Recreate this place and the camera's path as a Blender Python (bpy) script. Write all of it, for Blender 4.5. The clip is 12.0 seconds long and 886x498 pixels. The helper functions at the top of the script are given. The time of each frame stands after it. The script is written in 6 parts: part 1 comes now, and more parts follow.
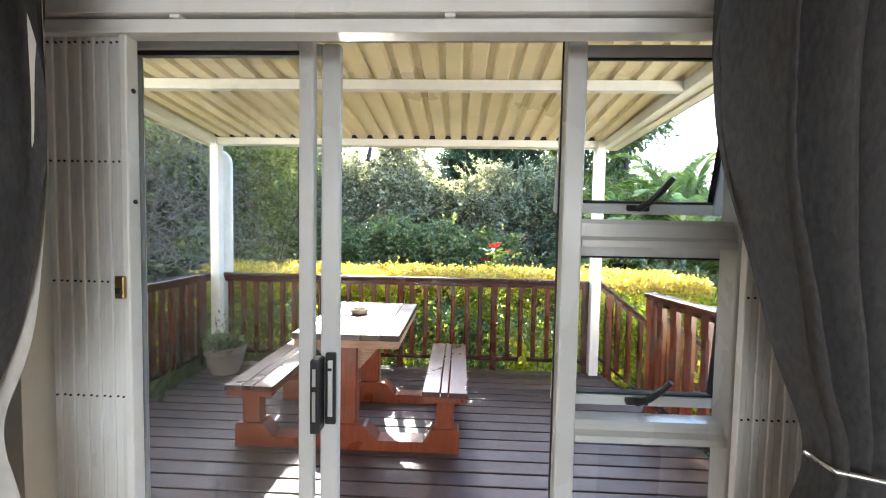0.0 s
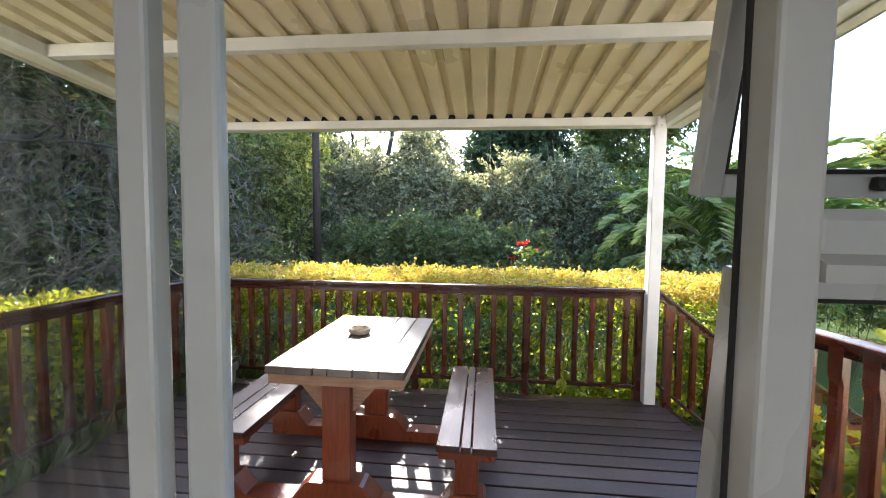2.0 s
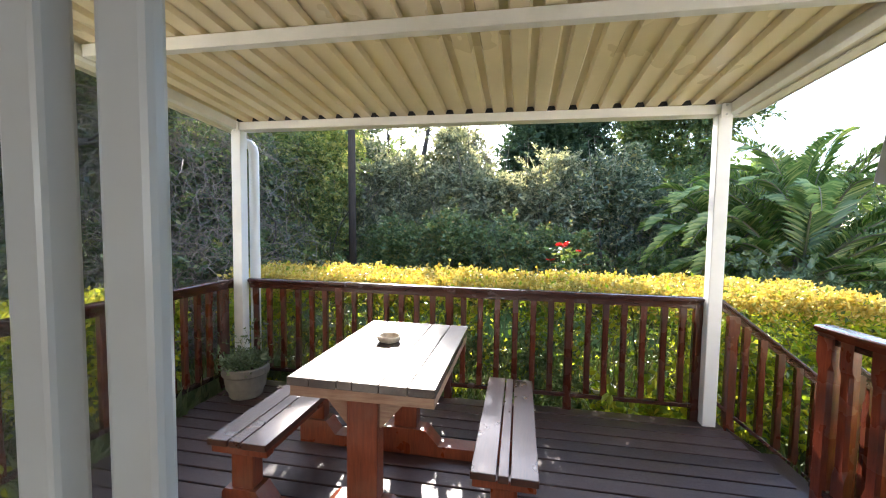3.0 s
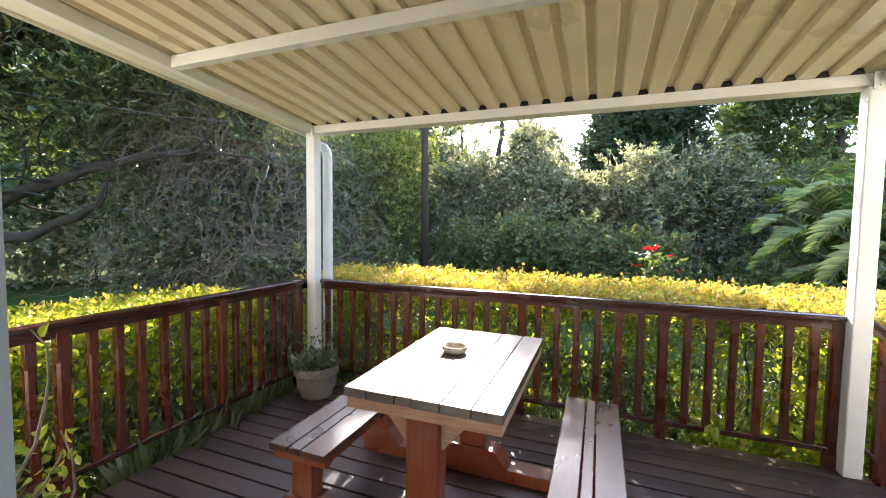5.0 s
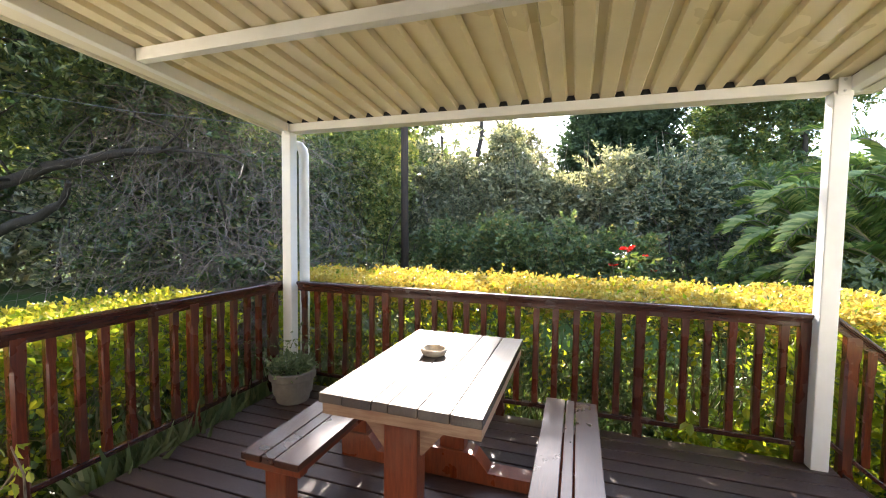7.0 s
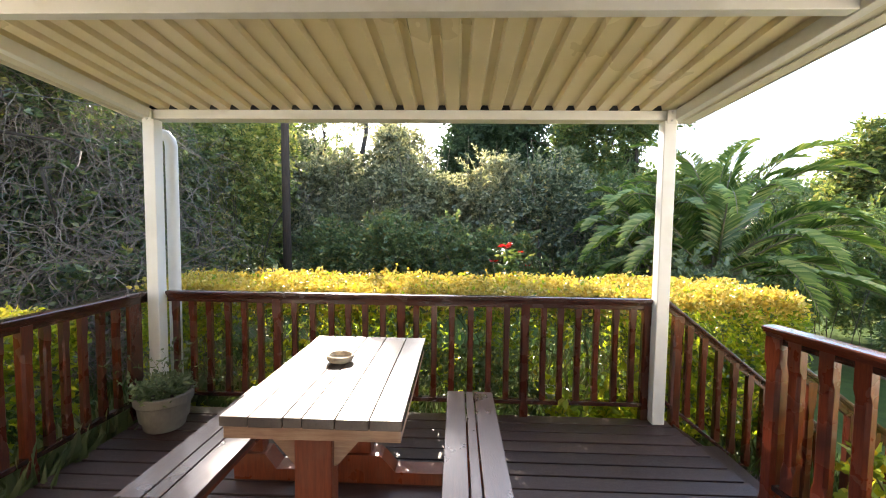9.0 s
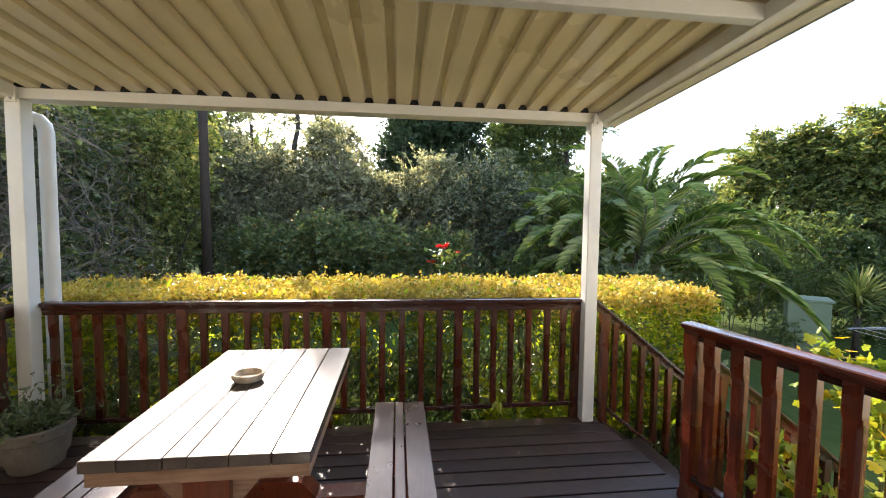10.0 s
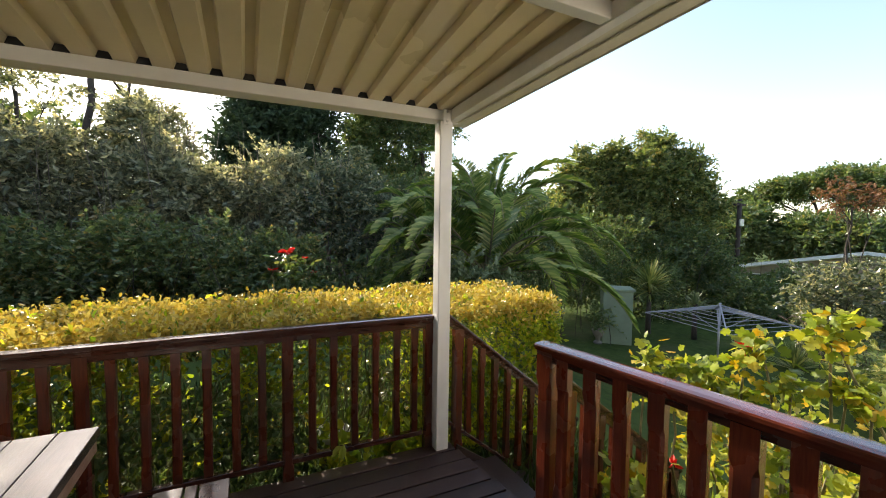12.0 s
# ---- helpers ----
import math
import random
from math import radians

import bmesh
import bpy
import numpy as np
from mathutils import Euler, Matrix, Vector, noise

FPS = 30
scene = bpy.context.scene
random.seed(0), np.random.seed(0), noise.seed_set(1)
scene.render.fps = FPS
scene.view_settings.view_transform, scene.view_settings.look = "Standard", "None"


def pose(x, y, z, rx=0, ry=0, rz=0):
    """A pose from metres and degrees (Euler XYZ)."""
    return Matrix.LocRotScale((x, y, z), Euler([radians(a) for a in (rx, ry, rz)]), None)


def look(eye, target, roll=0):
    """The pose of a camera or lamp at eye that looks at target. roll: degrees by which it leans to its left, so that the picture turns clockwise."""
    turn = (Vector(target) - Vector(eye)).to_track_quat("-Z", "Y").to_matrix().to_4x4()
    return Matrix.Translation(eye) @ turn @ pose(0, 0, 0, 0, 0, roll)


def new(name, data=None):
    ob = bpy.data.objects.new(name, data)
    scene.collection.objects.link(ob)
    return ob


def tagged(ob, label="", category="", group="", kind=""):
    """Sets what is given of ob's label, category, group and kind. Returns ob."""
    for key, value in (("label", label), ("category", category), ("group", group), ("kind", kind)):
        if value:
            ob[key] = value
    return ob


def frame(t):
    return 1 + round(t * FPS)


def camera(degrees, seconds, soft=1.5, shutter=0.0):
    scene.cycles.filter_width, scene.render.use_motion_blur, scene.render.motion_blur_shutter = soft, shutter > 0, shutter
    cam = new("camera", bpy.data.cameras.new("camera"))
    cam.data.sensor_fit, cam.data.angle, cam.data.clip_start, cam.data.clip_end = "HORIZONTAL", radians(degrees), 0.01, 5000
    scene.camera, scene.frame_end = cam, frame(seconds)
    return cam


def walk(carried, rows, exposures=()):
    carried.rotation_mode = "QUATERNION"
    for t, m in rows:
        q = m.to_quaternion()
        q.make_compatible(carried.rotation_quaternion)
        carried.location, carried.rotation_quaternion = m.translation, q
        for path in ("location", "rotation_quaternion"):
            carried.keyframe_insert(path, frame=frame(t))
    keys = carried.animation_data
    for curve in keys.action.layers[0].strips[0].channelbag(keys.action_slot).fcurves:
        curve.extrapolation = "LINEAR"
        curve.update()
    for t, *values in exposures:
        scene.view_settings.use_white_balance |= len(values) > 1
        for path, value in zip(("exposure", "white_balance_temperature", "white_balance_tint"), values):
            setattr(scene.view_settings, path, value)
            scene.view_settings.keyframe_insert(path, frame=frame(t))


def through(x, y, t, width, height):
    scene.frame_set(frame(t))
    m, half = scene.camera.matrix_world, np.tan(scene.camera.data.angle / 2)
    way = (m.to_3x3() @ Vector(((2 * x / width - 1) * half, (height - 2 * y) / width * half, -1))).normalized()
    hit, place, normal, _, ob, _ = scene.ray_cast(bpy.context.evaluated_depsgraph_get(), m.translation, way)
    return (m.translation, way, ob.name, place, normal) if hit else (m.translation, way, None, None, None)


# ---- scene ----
cam = camera(94.9, 12.0, soft=1.0)
PATH = [
    (0, (0.078, 0.42, 1.448), (-0.004, 2.416, 1.349), 1.1),
    (0.5, (0.091, 0.630, 1.471), (0.004, 2.623, 1.349), 0.8),
    (1, (0.085, 0.816, 1.469), (-0.009, 2.809, 1.346), 0.8),
    (1.5, (0.078, 0.957, 1.464), (-0.044, 2.949, 1.341), 0.8),
    (2, (0.069, 1.085, 1.461), (-0.132, 3.071, 1.341), 0.7),
    (2.5, (0.052, 1.203, 1.472), (-0.226, 3.18, 1.347), 0.8),
    (3, (0.045, 1.276, 1.467), (-0.327, 3.238, 1.344), 0.8),
    (5, (0.018, 1.481, 1.453), (-0.701, 3.344, 1.34), 0.7),
    (5.5, (0.022, 1.506, 1.458), (-0.769, 3.34, 1.343), 0.7),
    (6, (0.032, 1.526, 1.456), (-0.778, 3.351, 1.342), 0.7),
    (6.5, (0.031, 1.528, 1.448), (-0.74, 3.37, 1.338), 0.7),
    (7, (0.015, 1.514, 1.455), (-0.614, 3.41, 1.345), 0.7),
    (8.8, (-0.091, 1.448, 1.492), (-0.222, 3.44, 1.371), 0.7),
    (9, (-0.094, 1.459, 1.489), (-0.162, 3.454, 1.372), 0.7),
    (9.5, (-0.079, 1.513, 1.494), (0.011, 3.507, 1.376), 0.7),
    (10, (-0.017, 1.601, 1.493), (0.206, 3.585, 1.379), 0.7),
    (10.5, (0.064, 1.704, 1.519), (0.428, 3.668, 1.408), 0.7),
    (11, (0.122, 1.783, 1.532), (0.642, 3.711, 1.423), 0.7),
    (11.5, (0.174, 1.891, 1.539), (0.861, 3.767, 1.43), 0.6),
    (12, (0.226, 2.026, 1.562), (1.098, 3.823, 1.451), 0.8),
]
walk(cam, [(t, look(eye, target, roll)) for t, eye, target, roll in PATH],
     [(0.0, 3.41, 6220, 14), (1.0, 2.98, 6150, 14), (2.0, 2.62, 6220, 14), (3.0, 2.61, 6330, 14), (5.5, 2.75, 6600, 14), (7.0, 2.66, 6750, 14), (9.0, 2.54, 6980, 14), (10.0, 2.08, 6980, 14), (12.0, 1.49, 7250, 14)])

# ---- light ----
SUN_AZ, SUN_EL = -15.0, 31.0          # degrees from +y towards +x, and above the horizon
world = bpy.data.worlds.new("world")
scene.world = world
world.use_nodes = True
wn = world.node_tree.nodes
sky = wn.new("ShaderNodeTexSky")
sky.sky_type, sky.sun_disc = "NISHITA", False
sky.sun_elevation, sky.sun_rotation = radians(SUN_EL), radians(SUN_AZ)
sky.air_density, sky.dust_density, sky.ozone_density = 1.0, 0.8, 1.2
wn["Background"].inputs["Strength"].default_value = 0.15
world.node_tree.links.new(sky.outputs["Color"], wn["Background"].inputs["Color"])
sun = new("sun", bpy.data.lights.new("sun", "SUN"))
sun.data.energy, sun.data.angle, sun.data.color = 3.9, radians(0.53), (1.0, 0.93, 0.82)
_d = Vector((math.sin(radians(SUN_AZ)) * math.cos(radians(SUN_EL)), math.cos(radians(SUN_AZ)) * math.cos(radians(SUN_EL)), math.sin(radians(SUN_EL))))
sun.matrix_world = look(_d * 40, (0, 0, 0))

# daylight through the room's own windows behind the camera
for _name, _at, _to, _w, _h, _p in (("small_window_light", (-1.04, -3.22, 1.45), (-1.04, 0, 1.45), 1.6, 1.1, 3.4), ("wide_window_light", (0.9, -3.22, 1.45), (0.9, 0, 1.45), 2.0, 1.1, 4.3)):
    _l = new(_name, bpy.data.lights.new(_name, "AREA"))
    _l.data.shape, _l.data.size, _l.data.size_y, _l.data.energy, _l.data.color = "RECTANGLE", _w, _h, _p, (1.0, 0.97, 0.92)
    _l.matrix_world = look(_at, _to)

# ---- materials ----
def mat(name, c1, c2, rough=0.5, scale=8.0, stretch=(1, 1, 1), bump=0.2, fine=60.0, metal=0.0, spec=0.5, coat=0.0, rough_var=0.1, stain=None, stain_scale=1.5, stain_at=(0.5, 0.7), bump_dist=0.002, coat_rough=0.1, vary=0.0):
    """A surface: two colours mixed by grain, a stain at a larger scale, and fine relief."""
    m = bpy.data.materials.new(name)
    m.use_nodes = True
    n, l = m.node_tree.nodes, m.node_tree.links
    b = n["Principled BSDF"]
    tc, oi, add, mp = n.new("ShaderNodeTexCoord"), n.new("ShaderNodeObjectInfo"), n.new("ShaderNodeVectorMath"), n.new("ShaderNodeMapping")
    mul = n.new("ShaderNodeMath"); mul.operation = "MULTIPLY"; mul.inputs[1].default_value = 37.0
    l.new(oi.outputs["Random"], mul.inputs[0])
    l.new(tc.outputs["Object"], add.inputs[0]); l.new(mul.outputs[0], add.inputs[1])
    l.new(add.outputs[0], mp.inputs["Vector"])
    mp.inputs["Scale"].default_value = stretch
    g = n.new("ShaderNodeTexNoise"); g.inputs["Scale"].default_value = scale; g.inputs["Detail"].default_value = 6; g.inputs["Roughness"].default_value = 0.65
    l.new(mp.outputs[0], g.inputs["Vector"])
    f = n.new("ShaderNodeTexNoise"); f.inputs["Scale"].default_value = fine; f.inputs["Detail"].default_value = 3
    l.new(mp.outputs[0], f.inputs["Vector"])
    ramp = n.new("ShaderNodeValToRGB")
    ramp.color_ramp.elements[0].position, ramp.color_ramp.elements[1].position = 0.3, 0.7
    ramp.color_ramp.elements[0].color, ramp.color_ramp.elements[1].color = (*c1, 1), (*c2, 1)
    l.new(g.outputs["Fac"], ramp.inputs["Fac"])
    colour = ramp.outputs["Color"]
    big = n.new("ShaderNodeTexNoise"); big.inputs["Scale"].default_value = stain_scale; big.inputs["Detail"].default_value = 4
    l.new(add.outputs[0], big.inputs["Vector"])
    if stain:
        r2 = n.new("ShaderNodeMapRange"); r2.inputs["From Min"].default_value, r2.inputs["From Max"].default_value = stain_at
        l.new(big.outputs["Fac"], r2.inputs["Value"])
        mx = n.new("ShaderNodeMix"); mx.data_type = "RGBA"
        l.new(r2.outputs["Result"], mx.inputs["Factor"]); l.new(colour, mx.inputs["A"]); mx.inputs["B"].default_value = (*stain, 1)
        colour = mx.outputs["Result"]
    if vary:
        vr, vm = n.new("ShaderNodeMapRange"), n.new("ShaderNodeVectorMath")
        vr.inputs["To Min"].default_value, vr.inputs["To Max"].default_value = 1 - vary, 1 + vary
        vm.operation = "SCALE"
        l.new(oi.outputs["Random"], vr.inputs["Value"]); l.new(colour, vm.inputs[0]); l.new(vr.outputs["Result"], vm.inputs["Scale"])
        colour = vm.outputs[0]
    l.new(colour, b.inputs["Base Color"])
    rr = n.new("ShaderNodeMapRange"); rr.inputs["To Min"].default_value, rr.inputs["To Max"].default_value = max(rough - rough_var, 0.02), rough + rough_var
    rr.inputs["From Min"].default_value, rr.inputs["From Max"].default_value = 0.3, 0.7
    l.new(big.outputs["Fac"], rr.inputs["Value"]); l.new(rr.outputs["Result"], b.inputs["Roughness"])
    b.inputs["Metallic"].default_value = metal
    b.inputs["Specular IOR Level"].default_value = spec
    b.inputs["Coat Weight"].default_value = coat
    b.inputs["Coat Roughness"].default_value = coat_rough
    if bump:
        sm = n.new("ShaderNodeMath"); sm.operation = "ADD"
        l.new(g.outputs["Fac"], sm.inputs[0]); l.new(f.outputs["Fac"], sm.inputs[1])
        bp = n.new("ShaderNodeBump"); bp.inputs["Strength"].default_value = bump; bp.inputs["Distance"].default_value = bump_dist
        l.new(sm.outputs[0], bp.inputs["Height"]); l.new(bp.outputs["Normal"], b.inputs["Normal"])
    return m


def leaf_mat(name, stops, rough=0.45, through=0.35, tint=(1.0, 1.0, 0.45), spec=0.4):
    """Leaves: each one takes its own colour out of the stops; light passes through in part."""
    m = bpy.data.materials.new(name)
    m.use_nodes = True
    n, l = m.node_tree.nodes, m.node_tree.links
    b, out = n["Principled BSDF"], n["Material Output"]
    geo, ramp = n.new("ShaderNodeNewGeometry"), n.new("ShaderNodeValToRGB")
    els = ramp.color_ramp.elements
    while len(els) < len(stops):
        els.new(0.5)
    for e, (p, c) in zip(els, stops):
        e.position, e.color = p, (*c, 1)
    l.new(geo.outputs["Random Per Island"], ramp.inputs["Fac"])
    l.new(ramp.outputs["Color"], b.inputs["Base Color"])
    b.inputs["Roughness"].default_value = rough
    b.inputs["Specular IOR Level"].default_value = spec
    tr, mx, tn = n.new("ShaderNodeBsdfTranslucent"), n.new("ShaderNodeMixShader"), n.new("ShaderNodeMix")
    tn.data_type, tn.blend_type = "RGBA", "MULTIPLY"
    tn.inputs["Factor"].default_value = 1.0
    tn.inputs["B"].default_value = (*tint, 1)
    l.new(ramp.outputs["Color"], tn.inputs["A"]); l.new(tn.outputs["Result"], tr.inputs["Color"])
    mx.inputs["Fac"].default_value = through
    l.new(b.outputs[0], mx.inputs[1]); l.new(tr.outputs[0], mx.inputs[2]); l.new(mx.outputs[0], out.inputs["Surface"])
    return m


def glass_mat(name, tint=(0.96, 0.98, 0.97)):
    m = bpy.data.materials.new(name)
    m.use_nodes = True
    b = m.node_tree.nodes["Principled BSDF"]
    b.inputs["Base Color"].default_value = (*tint, 1)
    b.inputs["Roughness"].default_value = 0.0
    b.inputs["Transmission Weight"].default_value = 1.0
    b.inputs["IOR"].default_value = 1.45
    return m


M_WHITE = mat("white_powdercoat", (0.74, 0.73, 0.70), (0.80, 0.79, 0.76), 0.32, 3, bump=0.05, stain=(0.66, 0.65, 0.6), stain_scale=2.5, stain_at=(0.55, 0.85))
# white frame paint greyed: shade of the room side put into the colour
M_FRAME = mat("shaded_white_frame_paint", (0.52, 0.52, 0.505), (0.58, 0.58, 0.565), 0.3, 3, bump=0.05, stain=(0.48, 0.475, 0.45), stain_scale=2.5, stain_at=(0.55, 0.85))
M_STEEL = mat("white_enamelled_steel", (0.74, 0.73, 0.69), (0.80, 0.79, 0.75), 0.38, 4, bump=0.08, stain=(0.62, 0.6, 0.54), stain_scale=3, stain_at=(0.55, 0.9))
M_CREAM = mat("cream_roof_sheet", (0.70, 0.60, 0.39), (0.76, 0.66, 0.45), 0.36, 2.5, bump=0.06, stain=(0.65, 0.585, 0.42), stain_scale=1.2, stain_at=(0.5, 0.8))
M_FASCIA = mat("cream_flashing", (0.66, 0.62, 0.50), (0.71, 0.67, 0.55), 0.4, 2.5, bump=0.06, stain=(0.55, 0.5, 0.4), stain_scale=1.5, stain_at=(0.55, 0.85))
M_PLASTER = mat("painted_plaster", (0.70, 0.67, 0.60), (0.76, 0.73, 0.66), 0.8, 6, bump=0.3, fine=120)
M_TILE = mat("floor_screed", (0.30, 0.25, 0.20), (0.38, 0.32, 0.26), 0.5, 4, bump=0.1)
M_DECK = mat("dark_stained_deck", (0.034, 0.018, 0.015), (0.074, 0.042, 0.035), 0.40, 9, (1.2, 16, 16), 0.35, 90, stain=(0.072, 0.042, 0.034), stain_scale=3.5, stain_at=(0.52, 0.75), spec=0.45, vary=0.3)
M_RAIL = mat("red_brown_varnish", (0.055, 0.010, 0.005), (0.12, 0.026, 0.010), 0.28, 8, (14, 14, 1.2), 0.2, 80, coat=0.35, vary=0.25, stain=(0.05, 0.016, 0.01), stain_scale=5, stain_at=(0.5, 0.75))
M_RAILX = mat("red_brown_varnish_long", (0.030, 0.008, 0.005), (0.062, 0.017, 0.009), 0.22, 8, (1.2, 1.2, 14), 0.2, 80, coat=0.35, stain=(0.05, 0.02, 0.014), stain_scale=5, stain_at=(0.5, 0.75))
M_GATE = mat("red_varnish_upright", (0.09, 0.015, 0.007), (0.18, 0.037, 0.015), 0.28, 8, (14, 14, 1.2), 0.2, 80, coat=0.35, vary=0.2, stain=(0.06, 0.016, 0.01), stain_scale=5, stain_at=(0.5, 0.75))
M_GATEX = mat("red_varnish_handrail", (0.085, 0.015, 0.008), (0.16, 0.034, 0.015), 0.24, 8, (1.2, 1.2, 14), 0.2, 80, coat=0.5, stain=(0.08, 0.02, 0.012), stain_scale=5, stain_at=(0.5, 0.75))
M_LEG = mat("orange_brown_varnish", (0.11, 0.021, 0.008), (0.22, 0.05, 0.017), 0.33, 7, (12, 12, 1.2), 0.25, 70, coat=0.2, stain=(0.20, 0.09, 0.05), stain_scale=4, stain_at=(0.55, 0.8))
M_TOP = mat("weathered_table_wood", (0.032, 0.018, 0.013), (0.075, 0.046, 0.033), 0.45, 7, (16, 1.0, 16), 0.4, 70, spec=0.25, coat=1.0, coat_rough=0.17, stain=(0.10, 0.07, 0.052), stain_scale=4, stain_at=(0.45, 0.7))
M_BENCH = mat("worn_bench_wood", (0.035, 0.011, 0.006), (0.075, 0.026, 0.014), 0.34, 7, (16, 1.0, 16), 0.3, 70, coat=0.35, coat_rough=0.12, stain=(0.09, 0.05, 0.034), stain_scale=4, stain_at=(0.5, 0.72))
M_APRON = mat("table_edge_wood", (0.24, 0.13, 0.08), (0.40, 0.25, 0.16), 0.45, 7, (1.2, 1.2, 14), 0.35, 70, stain=(0.20, 0.08, 0.04), stain_scale=4, stain_at=(0.5, 0.75))
M_BLACK = mat("black_plastic", (0.012, 0.012, 0.013), (0.02, 0.02, 0.022), 0.35, 20, bump=0.05)
M_RUBBER = mat("black_rubber_seal", (0.012, 0.012, 0.012), (0.02, 0.02, 0.02), 0.7, 20, bump=0.05)
M_ALU = mat("brushed_metal", (0.55, 0.55, 0.54), (0.62, 0.62, 0.61), 0.35, 20, (1, 1, 12), 0.1, metal=1.0)
M_BRASS = mat("tarnished_brass", (0.30, 0.19, 0.08), (0.42, 0.28, 0.12), 0.4, 20, bump=0.1, metal=1.0)
M_GLASS = glass_mat("window_glass")
M_CURTAIN = mat("charcoal_curtain", (0.045, 0.043, 0.043), (0.075, 0.072, 0.072), 0.9, 40, (3, 3, 1), 0.3, 400, spec=0.2)
M_LINING = mat("pale_curtain_lining", (0.62, 0.58, 0.52), (0.70, 0.66, 0.60), 0.9, 30, bump=0.2, fine=300, spec=0.2)
M_POT = mat("weathered_concrete_pot", (0.16, 0.135, 0.108), (0.24, 0.21, 0.17), 0.85, 9, bump=0.5, fine=90, stain=(0.22, 0.21, 0.16), stain_scale=5, stain_at=(0.5, 0.75))
M_SOIL = mat("potting_soil", (0.03, 0.022, 0.015), (0.07, 0.05, 0.035), 0.95, 30, bump=0.8)
M_STONE = mat("pale_stone", (0.46, 0.38, 0.28), (0.62, 0.53, 0.40), 0.7, 25, bump=0.5, stain=(0.26, 0.19, 0.15), stain_scale=14)
M_GROUND = mat("lawn", (0.030, 0.052, 0.012), (0.065, 0.10, 0.022), 0.95, 4, bump=0.8, fine=45, stain=(0.10, 0.095, 0.04), stain_scale=0.35, stain_at=(0.55, 0.75), bump_dist=0.03, spec=0.1)
M_BARK = mat("dark_bark", (0.035, 0.026, 0.019), (0.08, 0.06, 0.045), 0.9, 12, (6, 6, 1), 0.8, 60, bump_dist=0.01)
M_TWIG = mat("grey_dry_twigs", (0.075, 0.057, 0.044), (0.28, 0.225, 0.17), 0.9, 15, bump=0.3)
M_STEM = mat("green_brown_stem", (0.12, 0.11, 0.05), (0.22, 0.20, 0.10), 0.8, 15, bump=0.3)
M_POLE = mat("creosoted_pole", (0.028, 0.018, 0.013), (0.06, 0.04, 0.03), 0.85, 8, (8, 8, 0.6), 0.6, 60)
M_SHED = mat("pale_green_painted_tank", (0.16, 0.21, 0.13), (0.21, 0.26, 0.17), 0.7, 3, bump=0.1, stain=(0.17, 0.2, 0.13), stain_scale=2)
M_ROOFW = mat("white_house_roof", (0.60, 0.60, 0.58), (0.72, 0.72, 0.70), 0.6, 3, bump=0.1)
M_HOUSE = mat("neighbour_wall", (0.22, 0.17, 0.13), (0.30, 0.24, 0.19), 0.85, 4, bump=0.3)
M_DARKWIN = mat("dark_far_pane", (0.02, 0.022, 0.025), (0.03, 0.033, 0.036), 0.15, 4, bump=0.0)
M_WIRE = mat("grey_cable", (0.05, 0.05, 0.05), (0.08, 0.08, 0.08), 0.6, 20, bump=0.0)
M_LINEM = mat("galvanised_line", (0.26, 0.27, 0.28), (0.34, 0.35, 0.36), 0.4, 20, bump=0.05, metal=0.4)
M_BOWL = mat("white_enamel", (0.72, 0.72, 0.70), (0.8, 0.8, 0.78), 0.35, 6, bump=0.05)

L_GOLD = leaf_mat("golden_hedge_leaf", [(0.0, (0.44, 0.31, 0.05)), (0.45, (0.57, 0.44, 0.09)), (0.8, (0.66, 0.55, 0.18)), (1.0, (0.26, 0.28, 0.05))], 0.32, 0.38, (1.0, 0.94, 0.6))
L_WEST = leaf_mat("yellow_green_hedge_leaf", [(0.0, (0.20, 0.25, 0.035)), (0.4, (0.38, 0.36, 0.06)), (0.8, (0.54, 0.46, 0.10)), (1.0, (0.22, 0.27, 0.05))], 0.32, 0.4, (1.0, 0.97, 0.4))
L_LIME = leaf_mat("lime_hedge_leaf", [(0.0, (0.16, 0.27, 0.03)), (0.4, (0.34, 0.44, 0.05)), (0.75, (0.60, 0.58, 0.08)), (1.0, (0.12, 0.21, 0.03))], 0.4, 0.62, (1.0, 1.0, 0.4))
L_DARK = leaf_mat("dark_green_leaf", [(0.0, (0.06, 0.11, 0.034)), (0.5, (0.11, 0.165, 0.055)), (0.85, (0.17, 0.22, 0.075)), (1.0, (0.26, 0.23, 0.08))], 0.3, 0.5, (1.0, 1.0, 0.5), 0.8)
L_OLIVE = leaf_mat("olive_leaf", [(0.0, (0.11, 0.125, 0.075)), (0.4, (0.24, 0.25, 0.155)), (0.75, (0.42, 0.41, 0.28)), (1.0, (0.58, 0.50, 0.30))], 0.28, 0.55, (1.0, 1.0, 0.65), 0.8)
L_FRESH = leaf_mat("fresh_green_leaf", [(0.0, (0.09, 0.14, 0.04)), (0.45, (0.20, 0.25, 0.075)), (0.75, (0.37, 0.38, 0.12)), (1.0, (0.50, 0.43, 0.16))], 0.33, 0.42, (1.0, 1.0, 0.6))
L_CONIFER = leaf_mat("conifer_needles", [(0.0, (0.028, 0.055, 0.026)), (0.6, (0.05, 0.085, 0.04)), (1.0, (0.08, 0.12, 0.055))], 0.5, 0.3, (1.0, 1.0, 0.6))
L_PALM = leaf_mat("palm_leaflet", [(0.0, (0.11, 0.20, 0.05)), (0.5, (0.21, 0.32, 0.09)), (0.85, (0.38, 0.46, 0.14)), (1.0, (0.56, 0.55, 0.20))], 0.22, 0.5, (1.0, 1.0, 0.45), 0.8)
